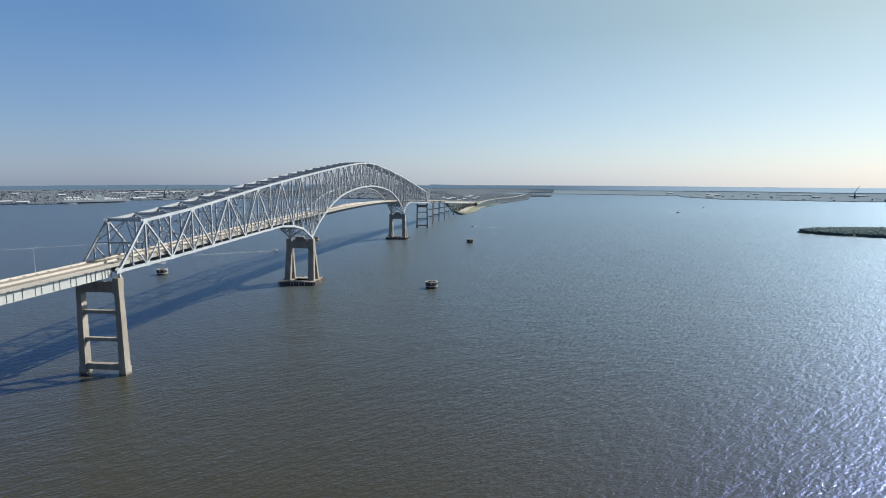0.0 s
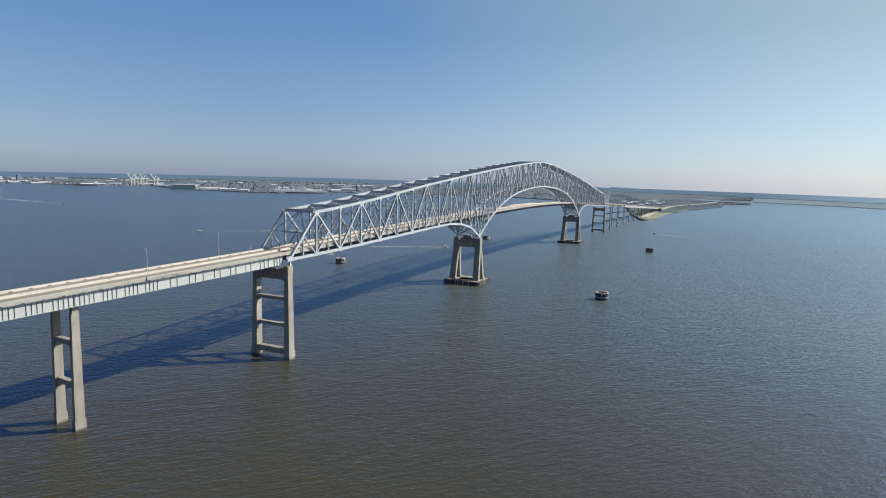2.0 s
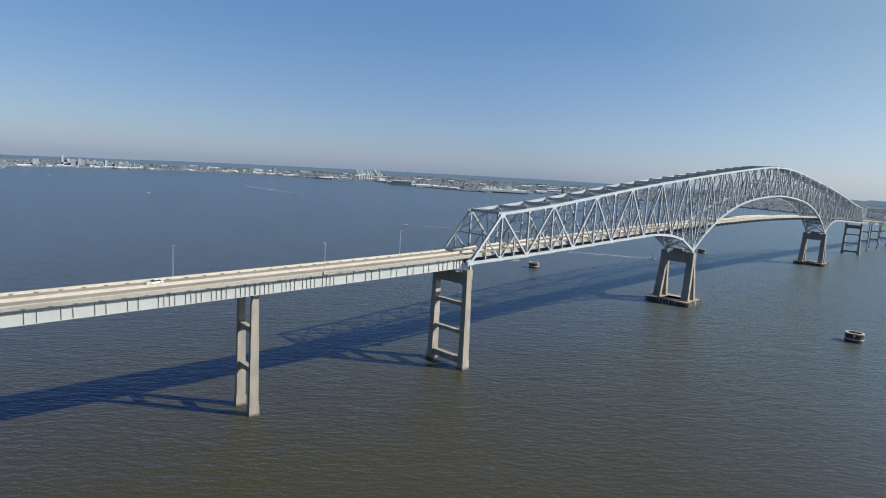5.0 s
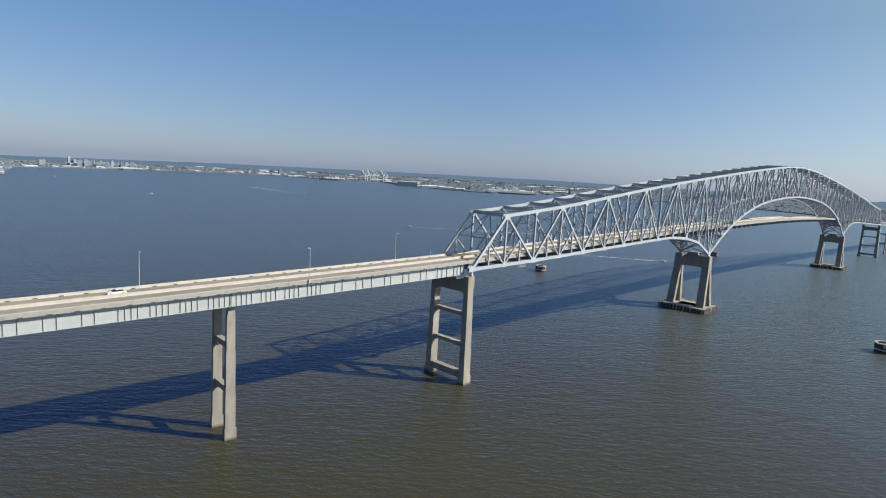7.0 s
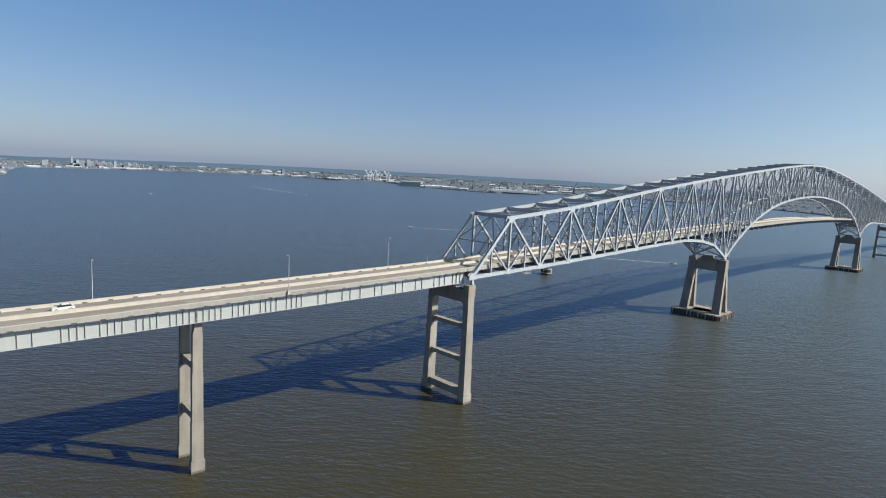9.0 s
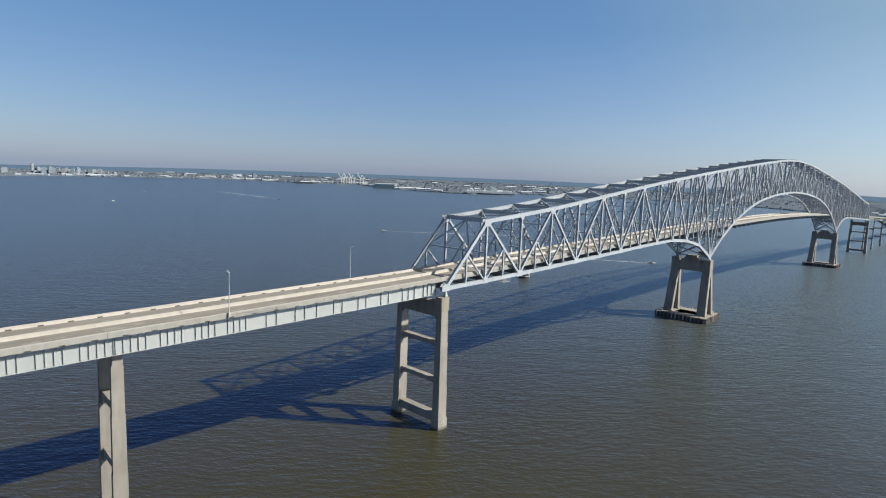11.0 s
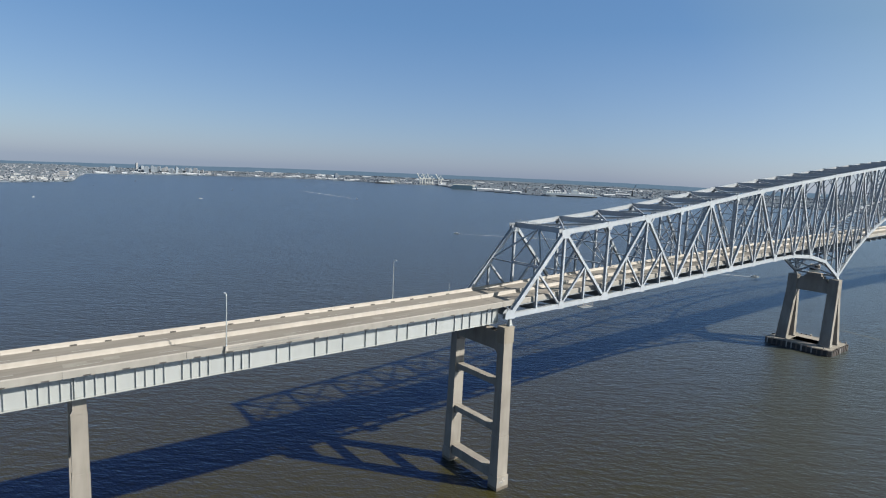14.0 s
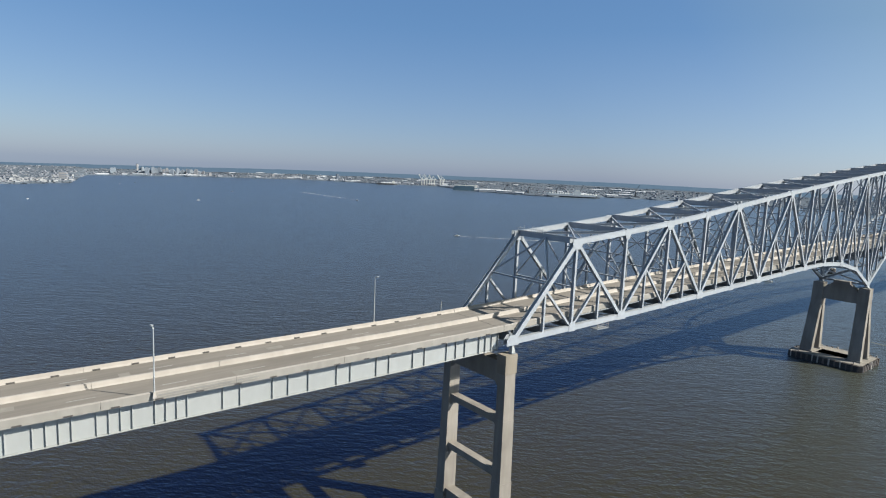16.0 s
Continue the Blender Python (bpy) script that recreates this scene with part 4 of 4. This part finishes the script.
# ---- boats ----
def boat(x, y, head, length, label, wake=0, material=WHITE):
    """A motor boat heading along an azimuth, with its foam trail behind."""
    ob = thing("motor_boat", label, "boat", "boats on the river", at=(x, y, 0))
    ob.rotation_euler = (0, 0, radians(-head))
    L = length
    hull = [(-L * 0.5, 0.16 * L), (L * 0.2, 0.17 * L), (L * 0.5, 0)]
    v, n = [], 0
    for z, g in ((-0.2, 0.75), (0.13 * L, 1.0)):
        v += [(w * g, yy, z) for yy, w in hull] + [(-w * g, yy, z) for yy, w in hull[::-1][1:]]
    k = len(v) // 2
    mesh("hull", v, [(i, (i + 1) % k, k + (i + 1) % k, k + i) for i in range(k)] + [tuple(range(k, 2 * k))], material, ob)
    Solid().frustum((-0.11 * L, 0.11 * L, -0.25 * L, 0.18 * L), (-0.09 * L, 0.09 * L, -0.2 * L, 0.05 * L), 0.13 * L, 0.27 * L).done("cabin", WHITE, ob)
    Solid().frustum((-0.085 * L, 0.085 * L, 0.12 * L, 0.17 * L), (-0.08 * L, 0.08 * L, 0.07 * L, 0.09 * L), 0.17 * L, 0.25 * L).done("windscreen", GLASS, ob)
    if wake:
        wk = []
        fc = []
        for i in range(25):
            t = i / 24
            for s in (-1, 1):
                wob = 1 + 0.3 * noise.noise((x + i * 0.7, y, s))
                wk.append((s * (0.11 * L + 0.010 * wake * t * (1 - 0.6 * t)) * wob * (1 if t < 0.96 else 0.3), -L * 0.4 - wake * t, 0.07))
            if i:
                fc.append((2 * i - 2, 2 * i - 1, 2 * i + 1, 2 * i))
        tr = tagged(mesh("boat_wake", wk, fc, FOAM), "pale foam trail behind a motor boat", "wake", "boat wakes")
        tr.location, tr.rotation_euler = (x, y, 0), (0, 0, radians(-head))
    return ob


boat(-494, 394, -136, 8, "white motor boat under way with a foam trail", 190)
boat(-127, 439, 56, 7, "white motor boat under way past the main pier", 90)
boat(80, 836, -56, 7, "dark motor boat under way near the far piers", 60, BLACK)
for az, D, head, L, wake in ((-59.0, 1820, 95, 10, 480), (-72.5, 1540, 20, 7, 0), (-70.3, 2430, 40, 8, 0), (15.8, 1730, 90, 12, 25), (17.5, 2400, 90, 10, 0), (-84.6, 1500, 10, 4.5, 0), (-81.2, 2700, 80, 7, 0), (-78.3, 3600, 60, 9, 0), (-79.4, 3300, 120, 7, 0), (-64, 3300, 70, 7, 0)):
    p = far(az, D)
    b = boat(p.x, p.y, head, L, "white motor boat far out on the river", wake)
    b.location.z = p.z
    for o in bpy.data.objects:
        if o.name.startswith("boat_wake") and (o.location.xy - p.xy).length < 1:
            o.location.z = p.z + 1.2


# a fading wake by the main pier
FADED = mat("faded_wake", (0.039, 0.043, 0.039), (0.101, 0.109, 0.105), 0.9, 0, 0.6, 0.08, 0, 0, 0, 0.3)
fv, ff = [], []
for i in range(31):
    u = i / 30
    x, y = -16 + 74 * u, 283.5 - 27 * u + 3.5 * math.sin(3.1 * u)
    w = (0.8 + 0.5 * noise.noise((i * 0.6, 1, 4))) * (1 - u) ** 0.5 * min(1, i / 3)
    fv += [(x - 0.3 * w, y - w, 0.06), (x + 0.3 * w, y + w, 0.06)]
    if i:
        ff.append((2 * i - 2, 2 * i, 2 * i + 1, 2 * i - 1))
tagged(mesh("boat_wake", fv, ff, FADED), "thin fading wake on the water beside the main pier", "wake", "boat wakes")


# ---- the far shores ----
def place(ob, az, D, turn=0.0, up=0.0):
    """Sets a thing, built in true metres, on the far shore."""
    k = squeeze(D) / D
    p = far(az, D, up)
    ob.location, ob.scale, ob.rotation_euler = p, (k, k, k), (0, 0, radians(turn - az))
    return ob


def crane(az, D):
    ob = thing("dock_crane", "tall white container crane with its boom raised", "crane", "dock cranes")
    for sx in (-9, 9):
        for sy in (-14, 14):
            Solid().bar((sx, sy, 0), (sx * 0.9, sy, 62), 5, 5).done("leg", WHITE, ob)
        Solid().bar((sx, -14, 22), (sx, 14, 22), 4, 4).done("tie", WHITE, ob)
    Solid().bar((0, -14, 60), (0, 34, 60), 10, 7).done("bridge_beam", WHITE, ob)
    Solid().box(-5, 5, 18, 30, 62, 70).done("machine_house", WHITE, ob)
    Solid().bar((0, -14, 62), (-5, -46, 108), 5, 5).bar((0, -14, 62), (5, -46, 108), 5, 5).done("boom", WHITE, ob)
    Solid().bar((0, -12, 60), (0, 2, 92), 4, 4).bar((0, 2, 92), (0, 28, 64), 3, 3).bar((0, 2, 92), (0, -44, 106), 1.6, 1.6).done("mast", WHITE, ob)
    return place(ob, az, D, -78, 3)


for az in (-53.25, -52.75, -52.3, -51.45):
    crane(az, coast(az) + 40)


def gantry(az, D, h):
    ob = thing("harbour_crane", "thin dark harbour crane on the far quay", "crane", "harbour cranes")
    Solid().frustum((-7, 7, -7, 7), (-2, 2, -2, 2), 0, h * 0.55).done("tower", BLACK, ob)
    Solid().bar((0, 0, h * 0.5), (h * 0.25, 0, h), 2.6, 2.6).done("jib", BLACK, ob)
    return place(ob, az, D, 10, 3)


for az, h in ((-38.4, 70), (-40.6, 62), (-33.5, 85), (-43.2, 60), (-45.4, 55)):
    gantry(az, coast(az) + 180, h)
gantry(28.3, 5200, 95)


def hull(L, W, H):
    ring = [(-L / 2, -W * 0.42), (-L / 2, W * 0.42), (L * 0.36, W / 2), (L / 2, 0), (L * 0.36, -W / 2)]
    return [(x, y, z) for z in (-2, H) for x, y in ring], [(i, (i + 1) % 5, 5 + (i + 1) % 5, 5 + i) for i in range(5)] + [(5, 6, 7, 8, 9)]


# the long cargo ship with a row of pale houses along its deck
ship = thing("cargo_ship", "long dark-hulled ship with pale deck houses, moored at the far quay", "ship")
SHIPWHITE = mat("ship_white", (0.562, 0.562, 0.546), (0.640, 0.640, 0.624), 0.5, 0, 0.2, 0.03)
mesh("hull", *hull(300, 32, 7), BLACK, ship)
Solid().box(-146, 128, -15.2, 15.2, 7, 19).done("deck_band", SHIPWHITE, ship)
Solid().box(0, 44, -13, 13, 17, 36).box(8, 36, -10, 10, 36, 42).done("bridge_house", SHIPWHITE, ship)
for k in range(9):
    Solid().frustum((-138 + 15 * k, -128 + 15 * k, -11, 11), (-137 + 15 * k, -130 + 15 * k, -9, 9), 17, 26).done("deck_house", SHIPWHITE, ship)
for k in range(6):
    Solid().frustum((52 + 14 * k, 61 + 14 * k, -10, 10), (53 + 14 * k, 59 + 14 * k, -8, 8), 17, 25).done("deck_house", SHIPWHITE, ship)
place(ship, -39.0, 3560, 4)

carrier = thing("car_carrier_ship", "high-sided blue and white car carrier moored at the far port", "ship")
mesh("hull", *hull(190, 32, 20), BLUE, carrier)
Solid().box(-82, 60, -15, 15, 20, 33).done("upper_sides", BLUE, carrier)
Solid().box(-80, 56, -14, 14, 33, 38).done("upper_deck", WHITE, carrier)
Solid().box(62, 80, -9, 9, 20, 40).done("bridge_house", WHITE, carrier)
place(carrier, -49.1, 4350, 8)

tanker = thing("tanker_ship", "dark low ship with a white stern house by the far quay", "ship")
mesh("hull", *hull(190, 30, 14), BLACK, tanker)
Solid().box(50, 78, -12, 12, 14, 34).done("stern_house", WHITE, tanker)
for k in range(4):
    Solid().tube((-70 + 28 * k, 0, 14), (-70 + 28 * k, 0, 30), 1.4, 1.0, 6).done("post", BLACK, tanker)
place(tanker, -56.7, coast(-56.7) - 60, 5)


# towers of the far city
def facade(name, low, high):
    """Walls with rows of windows set in as darker panes."""
    return mat(name, low, high, 0.6, 0, 0.12, 0.02, 0, 0, 0.3)


# tower colours have the blue haze of distance painted in
STONE = [facade("pale_tower", (0.15, 0.175, 0.215), (0.22, 0.245, 0.28)), facade("grey_tower", (0.10, 0.122, 0.16), (0.15, 0.175, 0.215)), facade("tan_tower", (0.185, 0.178, 0.185), (0.25, 0.238, 0.238)), facade("slate_tower", (0.05, 0.07, 0.105), (0.07, 0.09, 0.13))]
rng = random.Random(5)


def tower(az, D, w, h, tone):
    ob = thing("tower_block", "tall office tower on the far city skyline", "building", "far city towers")
    w *= 0.68
    Solid().box(-w / 2, w / 2, -w / 2, w / 2, -5, h).done("wall", STONE[tone], ob)
    Solid().box(-w * 0.3, w * 0.3, -w * 0.3, w * 0.3, h, h + 6).done("roof_house", STONE[1], ob)
    bands = Solid()
    for k in range(int(h / 9)):
        bands.box(-w / 2 - 0.4, w / 2 + 0.4, -w / 2 - 0.4, w / 2 + 0.4, 4 + 9 * k, 7.5 + 9 * k)
    bands.done("window_band", STONE[0] if tone == 1 else STONE[1], ob)
    return place(ob, az, D, rng.uniform(-20, 20), 3)


for az, w, h, tone in ((-80.25, 45, 95, 1), (-78.35, 30, 165, 2), (-77.95, 40, 118, 0), (-77.6, 60, 112, 1), (-77.15, 54, 124, 1), (-76.65, 44, 118, 0), (-76.3, 30, 92, 2), (-76.05, 36, 112, 2), (-75.65, 42, 98, 0),
                       (-75.25, 36, 118, 1), (-74.85, 40, 84, 0), (-74.35, 50, 100, 1), (-73.5, 40, 62, 0), (-72.6, 44, 56, 2), (-83.4, 50, 62, 2), (-67.2, 44, 60, 2), (-61.35, 50, 104, 3), (-64.8, 34, 84, 3), (-64.1, 40, 50, 0)):
    tower(az, coast(az) + 260 + rng.uniform(0, 500), w, h * 0.68, tone)
for k in range(30):
    az = -76.4 + rng.gauss(0, 1.5)
    tower(az, coast(az) + 300 + rng.uniform(0, 1500), rng.uniform(26, 60), rng.uniform(34, 74), rng.choice((0, 1, 1, 2)))


# long sheds and terminals along the water
# roof and wall colours are blued to paint in haze
ROOF = mat("shed_roof", (0.24, 0.255, 0.29), (0.44, 0.45, 0.475), 0.6, 0, 0.1, 0.02)
BRICKY = mat("town_walls", (0.085, 0.10, 0.135), (0.27, 0.275, 0.30), 0.85, 0, 0.2, 0.03, 0, 0, 1.3, 0.6)
matt(BRICKY), matt(ROOF)


def shed(az, D, L, W, h, turn):
    ob = thing("warehouse", "long pale low warehouse on the far shore", "building", "far warehouses")
    Solid().box(-L / 2, L / 2, -W / 2, W / 2, -4, h).done("wall", STONE[0], ob)
    Solid().prism([(-W / 2 - 1, h), (W / 2 + 1, h), (0, h + 5)], "x", -L / 2 - 1, L / 2 + 1).done("roof", ROOF, ob)
    return place(ob, az, D, turn, land_up(az, D))


for k in range(98):
    az = rng.uniform(-81, -30) if k < 84 else rng.uniform(14, 33)
    shed(az, coast(az) + (rng.uniform(30, 260) if k < 44 else rng.uniform(300, 2600)), rng.uniform(40, 130), rng.uniform(18, 40), rng.uniform(4, 9), rng.uniform(-25, 25))

for az, D, L in ((-6.42, 3212, 34), (-4.57, 3792, 30), (-4.22, 3061, 22), (-4.9, 3509, 40), (-6.8, 3024, 26), (-5.7, 2700, 18), (-3.9, 3350, 18), (-5.2, 2900, 16), (-7.3, 3300, 24)):
    shed(az, D, L, 14, 5, 12)

town = thing("far_town", "countless small houses and works behind the far waterfront", "town", kind="stuff")
tv = Solid()
for k in range(6200):
    az = (rng.uniform(-92, -50) if k < 4900 else rng.uniform(-50, -28)) if k < 5950 else rng.choice((rng.uniform(14, 33), rng.uniform(-20, -8), rng.uniform(-26, -10)))
    D = coast(az) + 40 + (7600 if az < -50 else 4000) * rng.random() ** 1.5
    c = far(az, D, land_up(az, D) - 2)
    q = squeeze(D) / D
    a = rng.uniform(0, math.pi)
    L, W, h = rng.uniform(3.5, 11) * q, rng.uniform(3.5, 6.5) * q, rng.uniform(3, 7) * q
    if rng.random() < 0.06:
        h *= 2.2
    u, v = Vector((math.cos(a), math.sin(a), 0)), Vector((-math.sin(a), math.cos(a), 0))
    tv.add([c + u * (i * L) + v * (j * W) + Vector((0, 0, z)) for i in (-1, 1) for j in (-1, 1) for z in (-3, h)], CUBE)
tv.done("houses", BRICKY, town)
BLOCKY = matt(mat("pale_blocks", (0.15, 0.165, 0.19), (0.34, 0.34, 0.35), 0.85, 0, 0.2, 0.03, 0, 0, 1.0, 0.6))
blocks = Solid()
for k in range(150):
    az = rng.uniform(-94, -82.8)
    D = coast(az) + 40 + 900 * rng.random() ** 1.6
    c = far(az, D, land_up(az, D) - 2)
    q, a = squeeze(D) / D, rng.uniform(0, math.pi)
    L, W, h = rng.uniform(5, 14) * q, rng.uniform(4, 7) * q, rng.uniform(4, 10) * q
    u, v = Vector((math.cos(a), math.sin(a), 0)), Vector((-math.sin(a), math.cos(a), 0))
    blocks.add([c + u * (i * L) + v * (j * W) + Vector((0, 0, z)) for i in (-1, 1) for j in (-1, 1) for z in (-3, h)], CUBE)
blocks.done("apartment_blocks", BLOCKY, town, "white apartment blocks on the headland")

# leaf colour with bluish haze painted in
LEAF = matt(mat("hazed_far_trees", (0.072, 0.095, 0.097), (0.088, 0.113, 0.113), 0.95, 0, 0.15, 0.02, 0, 0, 0.4))


def clump(sol, c, r, h):
    """A ragged crown of leaf masses."""
    n = 6
    top = c + Vector((rng.uniform(-r, r) * 0.3, rng.uniform(-r, r) * 0.3, h))
    low, mid = [], []
    for i in range(n):
        a = 2 * math.pi * (i + rng.uniform(-0.3, 0.3)) / n
        low.append(c + Vector((math.cos(a), math.sin(a), 0)) * r * rng.uniform(0.6, 0.95))
        mid.append(c + Vector((math.cos(a + 0.3), math.sin(a + 0.3), 0)) * r * rng.uniform(0.75, 1.15) + Vector((0, 0, h * rng.uniform(0.4, 0.75))))
    f = [(i, (i + 1) % n, n + (i + 1) % n, n + i) for i in range(n)] + [(n + i, n + (i + 1) % n, 2 * n) for i in range(n)]
    sol.add(low + mid + [top], f)


# farther woods, their colour blued by painted haze
FARLEAF = matt(mat("hazed_distant_woods", (0.073, 0.088, 0.111), (0.090, 0.105, 0.128), 0.95, 0, 0.05, 0.01, 0, 0, 0.5))
# paler copy of the woods colour, sunward haze painted in
EASTLEAF = matt(mat("east_haze_woods", (0.102, 0.132, 0.158), (0.13, 0.162, 0.19), 0.95, 0, 0.05, 0.01, 0, 0, 0.5))
# the road that bends along the point: true distance and azimuth
LINE = [(1480, -5.0), (1950, -4.35), (2300, -3.85), (2666, -3.3), (3200, -1.9), (3700, -0.6), (4300, 0.3), (5200, 0.95)]


def verge_width(az):
    """Depth of the open grass behind the sand, widest at the tip of the point."""
    return 80 + 380 * math.exp(-((az + 4.0) / 0.6) ** 2)


woods = thing("far_woods", "dense dark green woods along the far shores", "woods", kind="stuff")
near_wd, wd, east_wd = Solid(), Solid(), Solid()
for k in range(29200):
    if k < 16000:
        az = rng.uniform(-9, 3.3)
        D = coast(az) + (75 + 30 * math.sin(az * 3) if -7 < az < -1.6 else 14) + 4200 * rng.random() ** 1.7
        if -6.5 < az < -4.4 and D < coast(az) + 150 or az < -3.1 and D < coast(az) + verge_width(az) or -1.7 < az and 4650 < D < 5850 or abs(az - curve(D, LINE)) < math.degrees(16 / D):
            continue
    elif k < 16800:
        az = rng.uniform(-95, -82.6)
        D = coast(az) + 14 + 700 * rng.random() ** 1.5
    elif k < 21400:
        az = rng.uniform(3.3, 34)
        D = coast(az) + 10 + 3500 * rng.random() ** 1.6
    else:
        az = rng.uniform(-95, -9)
        D = coast(az) + 350 + 7000 * rng.random() ** 1.1
    q = squeeze(D) / D
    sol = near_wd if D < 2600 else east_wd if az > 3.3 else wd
    clump(sol, far(az, D, land_up(az, D) - 3), (rng.uniform(5, 10) + max(D - 2000, 0) / 260) * q, rng.uniform(3.2, 5) * q * (0.5 if az > 3.3 else 1))
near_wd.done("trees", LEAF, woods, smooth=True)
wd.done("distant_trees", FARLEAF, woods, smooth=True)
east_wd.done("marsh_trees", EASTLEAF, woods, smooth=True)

# the low point where the bridge comes ashore: sand, road bank, causeway
SAND = mat("pale_sand", (0.092, 0.080, 0.058), (0.155, 0.140, 0.108), 0.95, 0, 0.08, 0.01)
sv, sf = [], []
for i in range(61):
    az = -6.6 + 4.4 * i / 60
    c = coast(az)
    for off, up in ((-4, -2), (6, 2.5), (14 + 34 * (0.5 + 0.5 * noise.noise((az * 2, 4, 4))) + 70 * math.exp(-((az + 5.6) / 0.5) ** 2), 0)):
        sv.append(far(az, c + off, up if up else land_up(az, c + off) + 0.8))
    if i:
        sf += [(3 * i - 3 + k, 3 * i + k, 3 * i + 1 + k, 3 * i - 2 + k) for k in (0, 1)]
tagged(mesh("beach", sv, sf, SAND, smooth=True), "narrow pale sandy shore where the bridge lands", "beach", kind="structure")
VERGE = mat("shore_grass", (0.070, 0.086, 0.050), (0.118, 0.128, 0.078), 0.95, 0, 0.06, 0.012)
vv, vf = [], []
for i in range(81):
    az = -6.9 + 5.4 * i / 80
    c = coast(az)
    for k in range(4):
        off = 22 + verge_width(az) * k / 3 + 9 * noise.noise((az * 5, k, 2))
        vv.append(far(az, c + off, land_up(az, c + off) + 0.55 + 0.25 * (k in (1, 2))))
    if i:
        vf += [(4 * i - 4 + k, 4 * i + k, 4 * i + 1 + k, 4 * i - 3 + k) for k in range(3)]
tagged(mesh("verge", vv, vf, VERGE, smooth=True), "strip of rough grass behind the sandy shore", "grass", kind="structure")
bv, bf = [], []
for i in range(14):
    y = 1890 + 14 * i
    z = max(deck_z(y) - 0.46, 3.2)
    bv += [(MID - 8.2 - z * 1.6, y, -1), (MID - 8.2, y, z), (MID + 8.2, y, z), (MID + 8.2 + z * 1.6, y, -1)]
    if i:
        bf += [(4 * i - 4 + k, 4 * i - 3 + k, 4 * i + 1 + k, 4 * i + k) for k in range(3)]
bf.append((0, 3, 2, 1))
GRASS = mat("bank_grass", (0.039, 0.051, 0.033), (0.074, 0.086, 0.058), 0.95, 0, 0.1, 0.02)
tagged(mesh("embankment", bv, bf, GRASS), "grassy sand bank carrying the road ashore", "embankment", kind="structure")
rv, rf = [], []
for i in range(41):
    D = 1490 + 3700 * i / 40
    c = curve(D, LINE)
    for side in (-1, 1):
        da = side * math.degrees(10 / D)
        rv.append(far(c + da, D, land_up(c, D) + 1.8))
    if i:
        rf.append((2 * i - 2, 2 * i - 1, 2 * i + 1, 2 * i))
tagged(mesh("road", rv, rf, FASCIA), "pale road bending along the low wooded point", "road", kind="structure")
# a shallow lagoon between the woods and the causeway
gv2, gf2 = [], []
for i in range(26):
    az = -1.6 + 4.9 * i / 25
    near, beyond = lerp(az, [(-1.6, 5350), (-0.8, 4960), (0.4, 4740), (3.3, 4560)]), lerp(az, [(-1.6, 5450), (-1.0, 5760), (1.1, 5300), (3.3, 5700)])
    gv2 += [far(az, near, 9), far(az, beyond, 9)]
    if i:
        gf2.append((2 * i - 2, 2 * i, 2 * i + 1, 2 * i - 1))
tagged(mesh("lagoon", gv2, gf2, WATER), "pale strip of still water behind the low point", "water", kind="structure")
way = thing("causeway_bridge", "distant low pale causeway bridge on many short piers", "bridge")
p0, p1e = far(0.95, 5200, 18), far(3.25, 5450, 18)
Solid().bar(p0, p1e, 8, 3.4).done("deck", BARRIER, way)
for k in range(17):
    p = p0.lerp(p1e, k / 16)
    Solid().box(p.x - 1.6, p.x + 1.6, p.y - 1.6, p.y + 1.6, p.z - 13, p.z - 1).done("pier", BARRIER, way)

# the wooded island
ISLE = mat("island_bank", (0.038, 0.048, 0.034), (0.086, 0.094, 0.066), 0.95, 0, 0.08, 0.02)
IX, IY = CX + 1075 * math.sin(radians(34.8)), CY + 1075 * math.cos(radians(34.8))
iv = [(IX, IY, 3.0)]
for i in range(40):
    a = 2 * math.pi * i / 40
    w = 1 + 0.12 * noise.noise((math.cos(a) * 2, math.sin(a) * 2, 9))
    u = Vector((math.cos(radians(-12)), math.sin(radians(-12)), 0)) * math.cos(a) * 150 * w + Vector((-math.sin(radians(-12)), math.cos(radians(-12)), 0)) * math.sin(a) * 78 * w
    iv += [(IX + u.x * 0.93, IY + u.y * 0.93, 2.2), (IX + u.x, IY + u.y, -0.6)]
fi = []
for i in range(40):
    j = (i + 1) % 40
    fi += [(0, 1 + 2 * i, 1 + 2 * j), (1 + 2 * i, 2 + 2 * i, 2 + 2 * j, 1 + 2 * j)]
tagged(mesh("island", iv, fi, ISLE), "low islet covered in dark green scrub", "island", kind="structure")
scrub = thing("island_scrub", "dense low trees covering the islet", "trees", kind="stuff")
sc = Solid()
for k in range(3600):
    a, r = rng.uniform(0, 2 * math.pi), math.sqrt(rng.random())
    u = Vector((math.cos(radians(-12)), math.sin(radians(-12)), 0)) * math.cos(a) * 148 * r + Vector((-math.sin(radians(-12)), math.cos(radians(-12)), 0)) * math.sin(a) * 77 * r
    clump(sc, Vector((IX + u.x, IY + u.y, 1.0)), rng.uniform(2.2, 4.2), rng.uniform(3.5, 6.0) * (1.1 - 0.35 * r))
sc.done("trees", LEAF, scrub, smooth=True)
